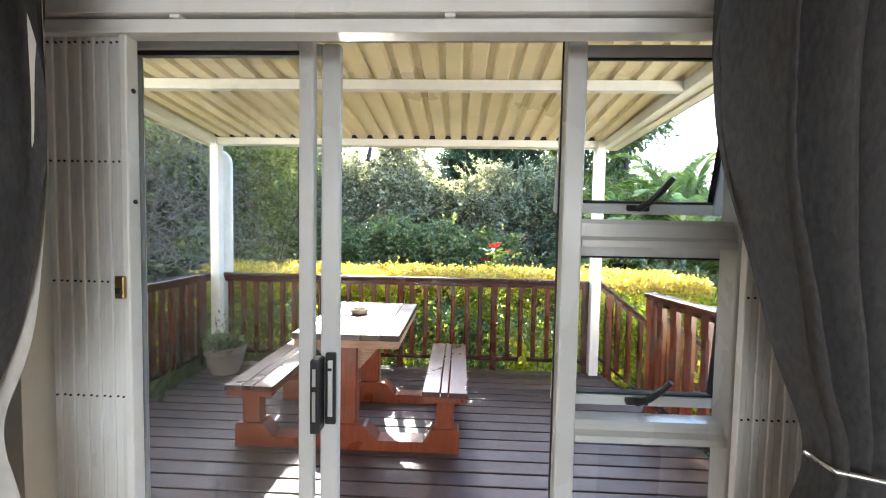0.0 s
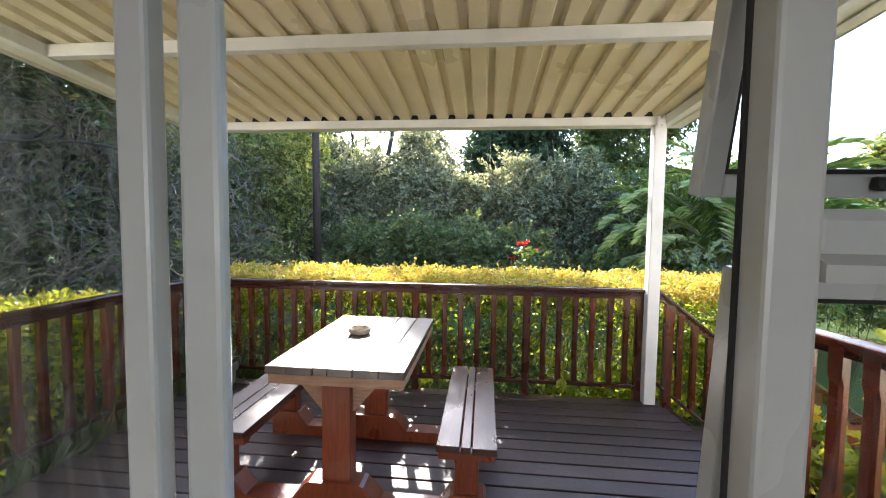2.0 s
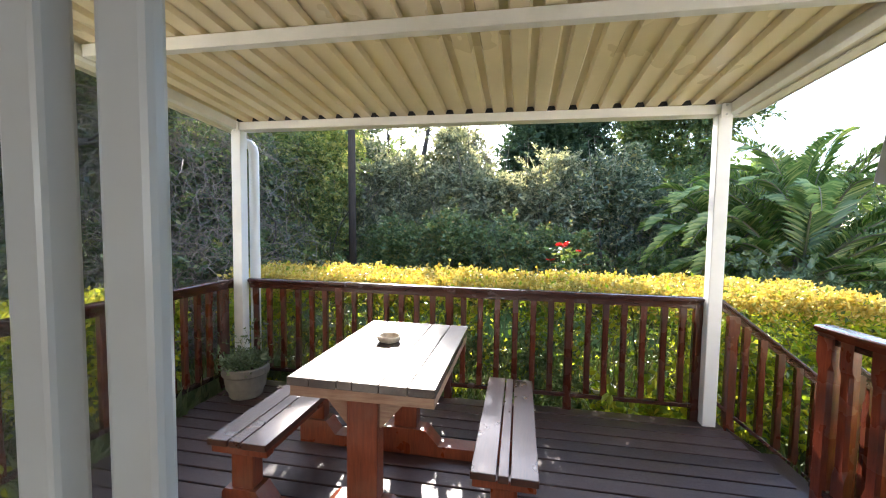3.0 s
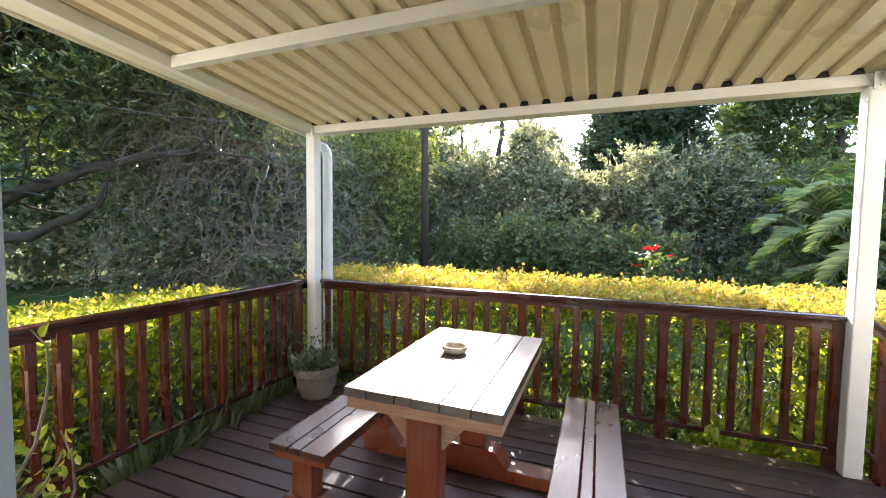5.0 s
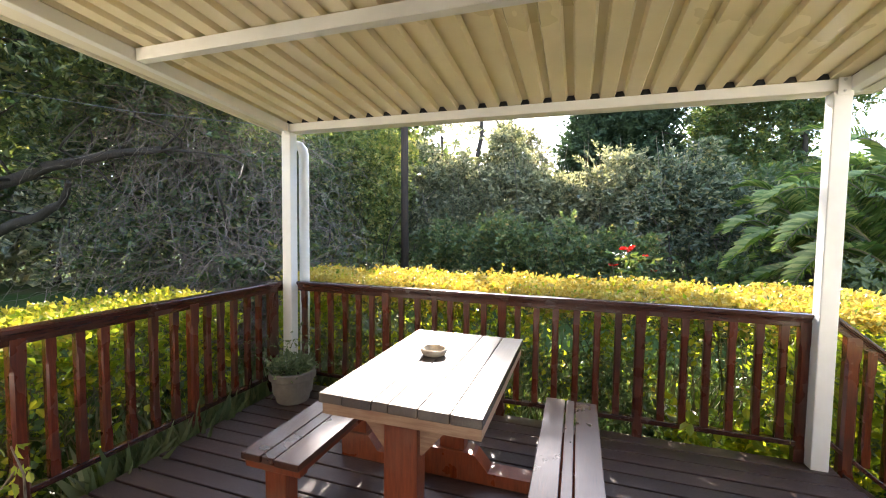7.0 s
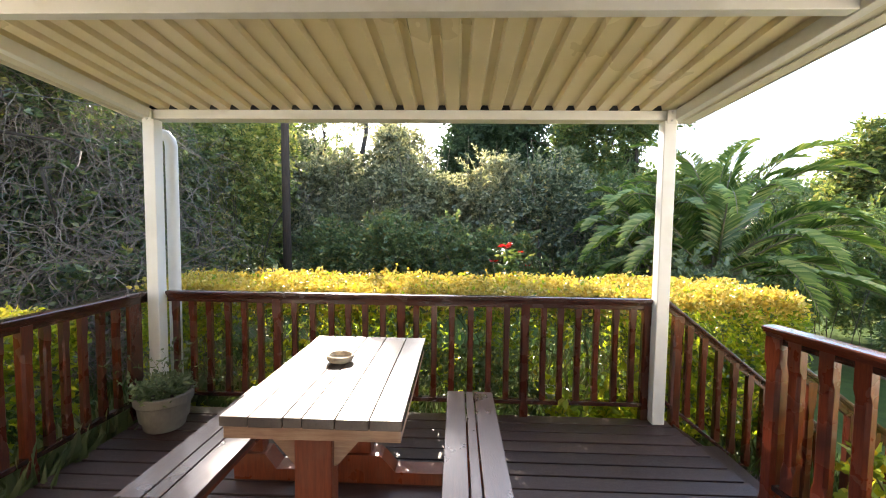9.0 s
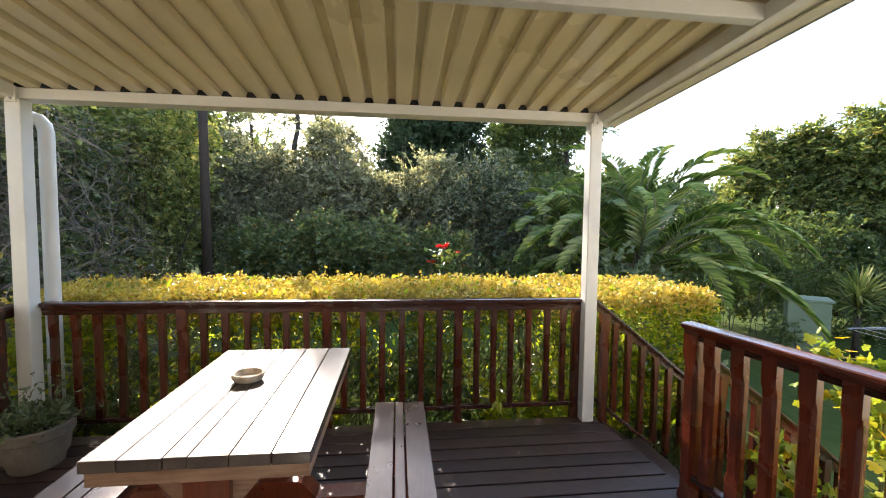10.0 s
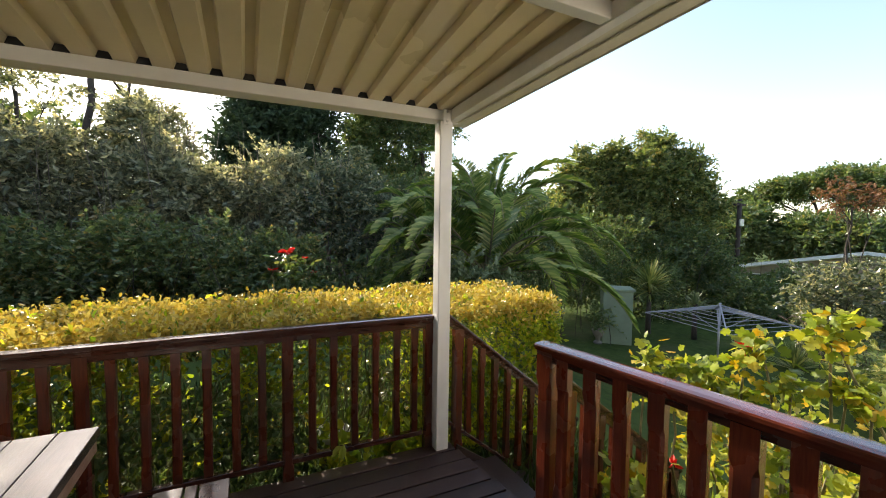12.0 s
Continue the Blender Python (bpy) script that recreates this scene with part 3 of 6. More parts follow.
        box(bm, (c - 0.035, -0.038, -h + 0.012), (c + 0.03, -0.018, -h + 0.03), 0.004, m)
        tube(bm, [m @ Vector((c - 0.005, -0.035, -h + 0.02)), m @ Vector((c + 0.018, -0.06, -h + 0.045)), m @ Vector((c + 0.038, -0.085, -h + 0.085)), m @ Vector((c + 0.055, -0.10, -h + 0.12))], [0.011, 0.010, 0.009, 0.008], 8)
        part("stay_handle", bm, M_BLACK, sash, "black stay handle", smooth=False)


door_unit()


def security_gate():
    """The folded lattice gate: two stacks of upright channels with rivets, and the track above."""
    tr = thing("security_gate_track", "white steel top track of the folding gate", "gate track", (0.0, 1.4, 1.9), kind="structure")
    block("channel", (OP_L, 1.375, 1.899), (OP_R, 1.425, 1.930), M_WHITE, tr, 0.003)
    block("backing_strip", (OP_L, 1.362, 1.938), (OP_R, 1.43, OP_T - 0.001), M_WHITE, tr, 0.002)
    for x in (-0.60, 0.045, 0.70):
        block("clip", (x - 0.012, 1.368, 1.930), (x + 0.012, 1.42, 1.938), M_WHITE, tr, 0.001)
    rows = (1.885, 1.598, 1.30, 1.008, 0.70, 0.40)
    for side, x0, step, n, end in ((1, -0.945, 0.0175, 11, True), (-1, 0.748, 0.0175, 12, False)):
        g = thing("security_gate", "white steel lattice gate folded into a stack" + (" with a brass lock" if end else ""), "security gate", (x0, 1.4, 0.0), group="folded gate stacks")
        for i in range(n):
            x = x0 + step * i
            y = 1.395 + 0.003 * (i % 2)
            me_bm = bmesh.new()
            prism(me_bm, [(x, y + 0.002), (x + 0.002, y), (x + 0.0153, y), (x + 0.0173, y + 0.002), (x + 0.0173, y + 0.02), (x + 0.0125, y + 0.02), (x + 0.0125, y + 0.004), (x + 0.004, y + 0.004), (x + 0.004, y + 0.02), (x, y + 0.02)], "z", 0.03, 1.898)
            ch = part("channel", me_bm, M_WHITE, g)
            bm = bmesh.new()
            for z in rows:
                bmesh.ops.create_cone(bm, cap_ends=True, segments=6, radius1=0.0035, radius2=0.002, depth=0.004, matrix=Matrix.Translation((x + 0.0075, y - 0.001, z)) @ Matrix.Rotation(radians(90), 4, "X"))
            part("rivet", bm, M_BLACK, ch, "dark rivets", kind="stuff")
        if end:
            e0 = x0 + step * n + 0.004
            bar = block("end_post", (e0, 1.38, 0.03), (e0 + 0.02, 1.418, 1.898), M_WHITE, g, 0.004)
            block("lock", (e0 - 0.012, 1.370, 1.262), (e0 + 0.012, 1.380, 1.318), M_BRASS, bar, 0.003, "brass lock plate")
            block("lock_bolt", (e0 - 0.006, 1.364, 1.275), (e0 + 0.008, 1.370, 1.29), M_BLACK, bar, 0.001)
            for z in (1.77, 1.50):
                bm = bmesh.new()
                bmesh.ops.create_cone(bm, cap_ends=True, segments=10, radius1=0.006, radius2=0.006, depth=0.004, matrix=Matrix.Translation((e0 + 0.0205, 1.40, z)) @ Matrix.Rotation(radians(90), 4, "Y"))
                part("bolt_hole", bm, M_BLACK, bar)


security_gate()


def follow(z, *pairs):
    """A smooth curve through (height, x) pairs, given from high to low."""
    hs, xs = [p[0] for p in pairs][::-1], [p[1] for p in pairs][::-1]
    return float(np.mean(np.interp(np.array([z - 0.06, z - 0.03, z, z + 0.03, z + 0.06]), hs, xs)))


def right_edge(z):
    return follow(z, (2.4, 0.505), (1.8, 0.515), (1.6, 0.546), (1.41, 0.602), (1.245, 0.657), (1.06, 0.727), (0.98, 0.69), (0.6, 0.64), (0.0, 0.62))


def left_edge(z):
    return follow(z, (2.4, -0.718), (1.644, -0.729), (1.386, -0.749), (1.244, -0.787), (1.102, -0.845), (1.0, -0.878), (0.895, -0.865), (0.48, -0.813), (0.0, -0.78))


def lining_edge(z):
    return follow(z, (2.4, -0.718), (1.644, -0.727), (1.45, -0.736), (1.257, -0.751), (1.153, -0.781), (1.024, -0.852), (0.934, -0.82), (0.74, -0.775), (0.0, -0.736))


def breadth(z):
    return follow(z, (2.4, 0.80), (1.9, 0.77), (1.45, 0.60), (1.05, 0.40), (0.95, 0.42), (0.5, 0.56), (0.0, 0.60))


def curtain(label, edge, hem, sgn, lining):
    """A heavy pleated curtain drawn aside and tied. edge(z) gives the x of its inner hem, hem(z) that of the lining."""
    zs = np.linspace(0.06, 2.35, 110)
    us = np.linspace(0, 1, 130)
    def sheet(line, off, lift):
        v = []
        for z in zs:
            w = breadth(z)
            pull = max(0.0, 1 - abs(z - 1.05) / 0.8)
            for u in us:
                amp = (0.056 - 0.020 * pull) * (0.75 + 0.35 * math.sin(4.7 * u + 1.0))
                warp = u + 0.05 * math.sin(5.0 * u + 1.7 * z) + 0.02 * math.sin(11.0 * u)
                ph = 2 * math.pi * 8.2 * warp + 0.25 * math.sin(2.2 * z)
                x = line(z) + sgn * u * w + 0.010 * math.sin(2 * ph) * (u > 0.02)
                y = 1.15 + amp * math.sin(ph) + 0.28 * amp * math.sin(2.3 * ph + 1.1) + 0.006 * math.sin(17 * z + 9 * u) * pull
                v.append((x, y + off + lift * max(0.0, 0.12 - u), z))
        return v
    nu, nz = len(us), len(zs)
    f = [(j * nu + i, j * nu + i + 1, (j + 1) * nu + i + 1, (j + 1) * nu + i) for j in range(nz - 1) for i in range(nu - 1)]
    cur = thing("curtain", label, "curtain", (edge(0.06) + sgn * 0.15, 1.15, 0.06), group="garden door curtains")
    raw("cloth", sheet(edge, 0.0, 0.0), f, M_CURTAIN, cur, smooth=True)
    if lining:
        strip, quads, k = [], [], 7
        for z in zs:
            for i in range(k):
                t = i / (k - 1)
                strip.append((hem(z) * (1 - t) + (edge(z) + sgn * 0.03) * t, 1.185 + 0.012 * math.sin(3.1 * t) + 0.004 * math.sin(9 * z), z))
        quads = [(j * k + i, j * k + i + 1, (j + 1) * k + i + 1, (j + 1) * k + i) for j in range(nz - 1) for i in range(k - 1)]
        raw("lining", strip, quads, M_LINING, cur, "pale lining along the hem", smooth=True)
    zt, e = 1.045, edge(1.045)
    bm = bmesh.new()
    tube(bm, [(e - sgn * 0.012, 1.15, zt + 0.02), (e, 1.105, zt + 0.012), (e + sgn * 0.12, 1.095, zt - 0.006), (e + sgn * 0.26, 1.095, zt - 0.012), (e + sgn * 0.40, 1.12, zt + 0.0), (e + sgn * 0.50, 1.26, zt + 0.04), (e + sgn * 0.51, 1.328, zt + 0.05)], 0.005, 6)
    part("tieback", bm, M_ALU, cur, "thin pale tieback cord", smooth=True)


curtain("charcoal grey curtain gathered by a thin tieback", right_edge, right_edge, 1, False)
curtain("charcoal grey curtain with pale lining, tied back", left_edge, lining_edge, -1, True)
rod = thing("curtain_rod", "plain metal curtain rod above the garden door", "curtain rod", (0, 1.15, 2.38))
part("rod", tube(bmesh.new(), [(-1.75, 1.15, 2.38), (1.65, 1.15, 2.38)], 0.012, 10), M_ALU, rod, smooth=True)
for x in (-1.65, 1.55):
    block("bracket", (x - 0.01, 1.155, 2.36), (x + 0.01, W_IN, 2.40), M_ALU, rod, 0.002)


# ---- the roof over the deck ----
SL = 0.095


def roof_z(y):
    """Underside of the roof sheet's low pans."""
    return 2.343 + SL * (4.55 - y)


def right_x(y):
    return 1.615 + 0.098 * (4.6 - y)


def left_x(y):
    return -2.525 - 0.065 * (4.6 - y)


def veranda_roof():
    rf = thing("veranda_roof", "cream ribbed steel roof on white steel beams and posts", "roof", (-0.45, 4.55, 0), kind="structure")
    # ribbed sheet: low pans, raised ribs
    pitch, x0, count = 0.1572, -2.534, 28
    prof = []
    for i in range(count):
        a = x0 + i * pitch
        prof += [(a - 0.008, 0.0), (a + 0.080, 0.0), (a + 0.094, 0.030), (a + 0.137, 0.030)]
    prof = [(x, z) for x, z in prof if x < 2.0]
    bm = bmesh.new()
    ys = (4.598, 3.9, 3.25, 2.4, 1.64)
    for t in (0.0, 0.0012):
        rows = [[bm.verts.new((min(max(x, left_x(y) + 0.02), right_x(y) - 0.02), y, roof_z(y) + z + t)) for x, z in prof] for y in ys]
        for a, b in zip(rows, rows[1:]):
            for i in range(len(prof) - 1):
                bm.faces.new((a[i], a[i + 1], b[i + 1], b[i]))
    bmesh.ops.remove_doubles(bm, verts=bm.verts[:], dist=0.0003)
    part("roof_sheet", bm, M_CREAM, rf, "cream ribbed sheet")
    # dark blocks added in the rib ends over the front beam, painted shade
    for i in range(count):
        a = x0 + i * pitch
        if left_x(4.55) + 0.05 < a + 0.07 and a + 0.16 < right_x(4.55) - 0.05:
            z = roof_z(4.53)
            part("rib_closure", prism(bmesh.new(), [(a + 0.083, z - 0.0015), (a + 0.096, z + 0.0325), (a + 0.135, z + 0.0325), (a + 0.147, z - 0.0015)], "y", 4.527, 4.545), M_RUBBER, rf, "dark block for the shaded rib gap")
    # beams across
    def cross(name, y, h, w, xa, xb):
        zt = roof_z(y)
        block(name, (xa, y - w / 2, zt - h), (xb, y + w / 2, zt - 0.002), M_STEEL, rf, 0.004)
    cross("front_beam", 4.555, 0.070, 0.06, -2.42, 1.52)
    cross("middle_beam", 3.265, 0.072, 0.06, -2.4435, 1.5425)
    cross("wall_plate", 1.68, 0.074, 0.06, -2.6, 1.7)
    # side beams and edge flashings follow the slope
    def sloped(name, xs, za, zb, m, bev=True):
        """xs: (front x0, x1, back x0, x1); za, zb heights below and above the sheet."""
        bm = bmesh.new()
        v = []
        for y, (p, q) in ((4.60, xs[:2]), (1.64, xs[2:])):
            z = roof_z(y)
            v += [bm.verts.new(c) for c in ((p, y, z + za), (q, y, z + za), (q, y, z + zb), (p, y, z + zb))]
        for q in ((0, 1, 2, 3), (7, 6, 5, 4), (0, 4, 5, 1), (1, 5, 6, 2), (2, 6, 7, 3), (3, 7, 4, 0)):
            bm.faces.new([v[k] for k in q])
        bmesh.ops.recalc_face_normals(bm, faces=bm.faces[:])
        bmesh.ops.bevel(bm, geom=bm.edges[:], offset=0.003, segments=1, affect="EDGES")
        return part(name, bm, m, rf)
    sloped("side_beam", (-2.475, -2.420, -2.53, -2.475), -0.078, -0.004, M_STEEL)
    sloped("side_beam", (1.465, 1.520, 1.64, 1.70), -0.078, -0.004, M_STEEL)
    sloped("edge_flashing", (left_x(4.6) - 0.02, -2.478, left_x(1.64) - 0.02, -2.533), -0.062, -0.054, M_FASCIA)
    sloped("edge_flashing", (left_x(4.6) - 0.024, left_x(4.6) - 0.018, left_x(1.64) - 0.024, left_x(1.64) - 0.018), -0.085, 0.06, M_FASCIA)
    sloped("edge_flashing", (1.523, right_x(4.6), 1.703, right_x(1.64)), -0.066, -0.058, M_FASCIA)
    sloped("edge_flashing", (right_x(4.6) - 0.075, right_x(4.6) + 0.002, right_x(1.64) - 0.09, right_x(1.64) + 0.002), -0.078, -0.068, M_FASCIA)
    sloped("edge_lip", (right_x(4.6) + 0.003, right_x(4.6) + 0.009, right_x(1.64) + 0.003, right_x(1.64) + 0.009), -0.085, 0.06, M_FASCIA)
    block("front_edge", (1.5205, 4.54, roof_z(4.55) - 0.078), (right_x(4.6) - 0.004, 4.59, roof_z(4.55) - 0.004), M_STEEL, rf, 0.003)
    # posts with cap plates and bolts
    for x in (-2.44, 1.442):
        p = block("post", (x - 0.046, 4.50, 0.002), (x + 0.046, 4.592, roof_z(4.55) - 0.079), M_STEEL, rf, 0.006, "white square steel post")
        block("cap_plate", (x - 0.03, 4.493, 2.24), (x + 0.03, 4.4995, roof_z(4.55) - 0.004), M_STEEL, p, 0.001)
        bm = bmesh.new()
        for z in (2.262, 2.325):
            bmesh.ops.create_cone(bm, cap_ends=True, segments=6, radius1=0.008, radius2=0.007, depth=0.008, matrix=Matrix.Translation((x, 4.489, z)) @ Matrix.Rotation(radians(90), 4, "X"))
        part("bolt", bm, M_ALU, p)
    # gutter and downpipe
    bm = bmesh.new()
    g = [(4.60, 2.33), (4.60, 2.285), (4.70, 2.285), (4.70, 2.335), (4.695, 2.335), (4.695, 2.29), (4.605, 2.29), (4.605, 2.33)]
    prism(bm, g, "x", -2.54, 1.60)
    part("gutter", bm, M_STEEL, rf, "white steel gutter")
    # plate behind the beam, added to keep daylight out of the rib ends
    block("fascia", (-2.54, 4.5985, 2.30), (right_x(4.6) - 0.003, 4.5995, 2.42), M_STEEL, rf, 0.0)
    bm = bmesh.new()
    tube(bm, [(-2.54, 4.66, 2.286), (-2.53, 4.68, 2.21), (-2.49, 4.70, 2.19), (-2.455, 4.715, 2.18), (-2.433, 4.725, 2.15), (-2.425, 4.73, 2.10), (-2.425, 4.73, 1.0), (-2.425, 4.73, -0.28)], 0.045, 14)
    part("downpipe", bm, M_STEEL, rf, "white downpipe", smooth=True)


veranda_roof()


# ---- the deck ----
def deck_right(y):
    return 1.535 + 0.125 * (4.6 - y)


def deck():
    dk = thing("deck", "dark stained timber deck of planks along the house", "deck", (-0.4, 3.1, -0.1), kind="structure")
    for y in (1.9, 2.8, 3.7, 4.45):
        block("joist", (-2.42, y - 0.025, -0.20), (deck_right(y) - 0.03, y + 0.025, -0.034), M_DECK, dk, 0.0)
    for x in (-2.2, -0.4, 1.3):
        for y in (2.0, 4.4):
            block("footing", (x - 0.06, y - 0.06, -0.55), (x + 0.06, y + 0.06, -0.2), M_DECK, dk, 0.0)
    block("edge_board", (-2.46, 4.612, -0.17), (1.50, 4.64, -0.036), M_DECK, dk, 0.003)
    n = 23
    for i in range(n):
        y = 4.605 - 0.1305 * i
        bm = bmesh.new()
        box(bm, (-2.45, -0.117, -0.032), (deck_right(y - 0.06) + rng.uniform(-0.004, 0.004), 0.0, 0.0), 0.004)
        me = bpy.data.meshes.new("plank")
        bm.to_mesh(me); bm.free()
        me.materials.append(M_DECK)
        piece("plank", me, dk, Matrix.Translation((0, y, rng.uniform(-0.0015, 0.0015))))


deck()


def baluster_mesh(wide, thick, low, high, wood=None):
    """A flat upright with routed, bevelled front edges."""
    bm = bmesh.new()
    c = 0.25 * wide
    w, t = wide / 2, thick
    def ring(z, cut):
        return [bm.verts.new(p) for p in ((-w, 0, z), (w, 0, z), (w, -t + cut, z), (w - cut, -t, z), (-w + cut, -t, z), (-w, -t + cut, z))]
    rings = [ring(low, 0.001), ring(low + 0.10, 0.001), ring(low + 0.14, c * 0.8), ring(high - 0.16, c * 0.8), ring(high - 0.12, 0.001), ring(high, 0.001)]
    for a, b in zip(rings, rings[1:]):
        for k in range(6):
            bm.faces.new((a[k], a[(k + 1) % 6], b[(k + 1) % 6], b[k]))
    bm.faces.new(rings[0][::-1]); bm.faces.new(rings[-1])
    bmesh.ops.recalc_face_normals(bm, faces=bm.faces[:])
    me = bpy.data.meshes.new("baluster")
    bm.to_mesh(me); bm.free()
    me.materials.append(wood or M_RAIL)
    return me


def cap_profile(w, z1):
    """Moulded handrail section across (u) and up (v)."""
    h = w / 2
    return [(-h * 0.55, z1 - 0.052), (h * 0.55, z1 - 0.052), (h * 0.58, z1 - 0.036), (h * 0.82, z1 - 0.032), (h * 0.84, z1 - 0.024), (h, z1 - 0.021), (h, z1 - 0.007), (h * 0.9, z1 - 0.001),
            (h * 0.4, z1 + 0.002), (-h * 0.4, z1 + 0.002), (-h * 0.9, z1 - 0.001), (-h, z1 - 0.007), (-h, z1 - 0.021), (-h * 0.84, z1 - 0.024), (-h * 0.82, z1 - 0.032), (-h * 0.58, z1 - 0.036)]


def rail_run(name, label, a, b, za, zb, uprights, posts, top=0.945, cap=0.085, bal=(0.045, 0.035), post=(0.064, 0.05), low=0.10, face=-1, post_low=0.0, wood=None):
    """A railing from a to b (x, y); za, zb: the height of the floor line at both ends; uprights and posts as distances along it."""
    a, b = Vector((*a, 0)), Vector((*b, 0))
    length = (b - a).length
    yaw = math.atan2(b.y - a.y, b.x - a.x)
    slope = (zb - za) / length
    m0 = Matrix.Translation((a.x, a.y, za)) @ Matrix.Rotation(yaw, 4, "Z")
    shear = Matrix.Identity(4)
    shear[2][0] = slope
    rl = thing(name, label, "railing", (a.x, a.y, za), group="deck railings")
    bm = prism(bmesh.new(), cap_profile(cap, top), "x", 0, length)
    bm.transform(m0 @ shear)
    part("handrail", bm, M_GATEX if wood else M_RAILX, rl, "glossy moulded handrail")
    bm = box(bmesh.new(), (0, -0.018, top - 0.085), (length, 0.018, top - 0.0525), 0.002)
    bm.transform(m0 @ shear)
    part("top_rail", bm, M_RAILX, rl)
    bm = box(bmesh.new(), (0, -0.022, low), (length, 0.022, low + 0.034), 0.004)
    bm.transform(m0 @ shear)
    part("bottom_rail", bm, M_RAILX, rl)
    flip = Matrix.Identity(4) if face < 0 else Matrix.Rotation(math.pi, 4, "Z")
    me = baluster_mesh(bal[0], bal[1], low + 0.036, top - 0.054, wood)
    for s in uprights:
        j = rng.uniform(-0.004, 0.004)
        piece("baluster", me, rl, m0 @ Matrix.Translation((s + j, bal[1] / 2, slope * s)) @ flip)
    pm = baluster_mesh(post[0], post[1], post_low, top - 0.054, wood)
    for s in posts:
        piece("post", pm, rl, m0 @ Matrix.Translation((s, post[1] / 2, slope * s)) @ flip)
    return rl


def railings():
    # along the garden side: bays of balusters between posts
    xa = -2.385
    back_posts = [x - xa for x in (-1.508, -0.522, 0.443)]
    xs = [-2.33, -2.19, -2.053, -1.91, -1.772, -1.645, -1.365, -1.22, -1.077, -0.941, -0.805, -0.665, -0.40, -0.261, -0.121, 0.019, 0.164, 0.305, 0.585, 0.719, 0.854, 0.989, 1.134, 1.27]
    rail_run("railing", "red-brown varnished timber railing before the golden hedge", (xa, 4.60), (1.395, 4.60), 0, 0, [x - xa for x in xs], back_posts + [1.372 - xa], post_low=-0.03)
    # along the west side
    y0 = 1.66
    ls = [1.82, 1.95, 2.08, 2.21, 2.335, 2.455, 2.57, 2.83, 2.965, 3.085, 3.225, 3.365, 3.505, 3.765, 3.88, 4.005, 4.135, 4.265]
    rail_run("railing", "red-brown varnished timber railing beside the clipped yellow hedge", (-2.56, y0), (-2.53, 4.66), 0, 0, [y - y0 for y in ls], [2.70 - y0, 3.645 - y0], face=-1, post_low=-0.05)
    block("corner_board", (-2.545, 4.36, -0.02), (-2.515, 4.48, 0.89), M_RAIL, bpy.data.objects["railing.001"], 0.004)
    # short heavy one beside the steps, running to the house
    a, b = Vector((1.57, 3.64)), Vector((1.855, 1.74))
    n = (b - a).length
    rail_run("railing", "heavy red-brown timber railing with a broad moulded handrail", a, b, 0.03, 0.03, [0.155 + 0.148 * i for i in range(12) if i not in (5,)], [0.045, 0.155 + 0.148 * 5], 0.955, 0.10, (0.066, 0.040), (0.085, 0.06), 0.10, face=-1, post_low=-0.1, wood=M_GATE)
    # down both sides of the steps
    rail_run("stair_railing", "dark red-brown sloping railing down the garden steps", (1.525, 4.63), (2.80, 4.63), 0.0, -1.02, [0.19 + 0.118 * i for i in range(9)], [0.10, 1.22], 0.945, 0.07, (0.046, 0.040), (0.075, 0.05), 0.13, face=-1, post_low=-0.08)
    rail_run("stair_railing", "dark red-brown sloping railing beside the shrubs", (1.62, 3.70), (2.80, 3.70), -0.06, -0.96, [0.22 + 0.118 * i for i in range(8)], [0.14, 1.12], 0.945, 0.07, (0.046, 0.040), (0.075, 0.05), 0.13, face=-1, post_low=-0.08)


railings()


def steps():
    st = thing("garden_steps", "dark stained timber steps down to the lawn", "steps", (2.2, 4.15, -0.5), kind="structure")
    for i in range(4):
        x, z = 1.66 + 0.26 * i, -0.18 * (i + 1)
        block("tread", (x, 3.76, z - 0.035), (x + 0.27, 4.56, z), M_DECK, st, 0.004)
    for y in (3.74, 4.56):
        bm = prism(bmesh.new(), [(1.60, -0.03), (2.72, -0.80), (2.72, -1.02), (1.60, -0.25)], "y", y, y + 0.03)
        part("stringer", bm, M_DECK, st)


steps()

# ---- the table with its benches ----
def chamfered_base(y0, y1):
    """A trestle foot: a long low beam with raised, chamfered pads under the legs."""
    o = [(-1.37, 0.002), (0.10, 0.002), (0.10, 0.135), (0.085, 0.155), (-0.075, 0.155), (-0.135, 0.07), (-0.43, 0.07), (-0.505, 0.155), (-0.525, 0.165), (-0.785, 0.165), (-0.805, 0.155), (-0.88, 0.07),
         (-1.12, 0.07), (-1.185, 0.155), (-1.355, 0.155), (-1.37, 0.135)]
    return prism(bmesh.new(), o, "y", y0, y1)


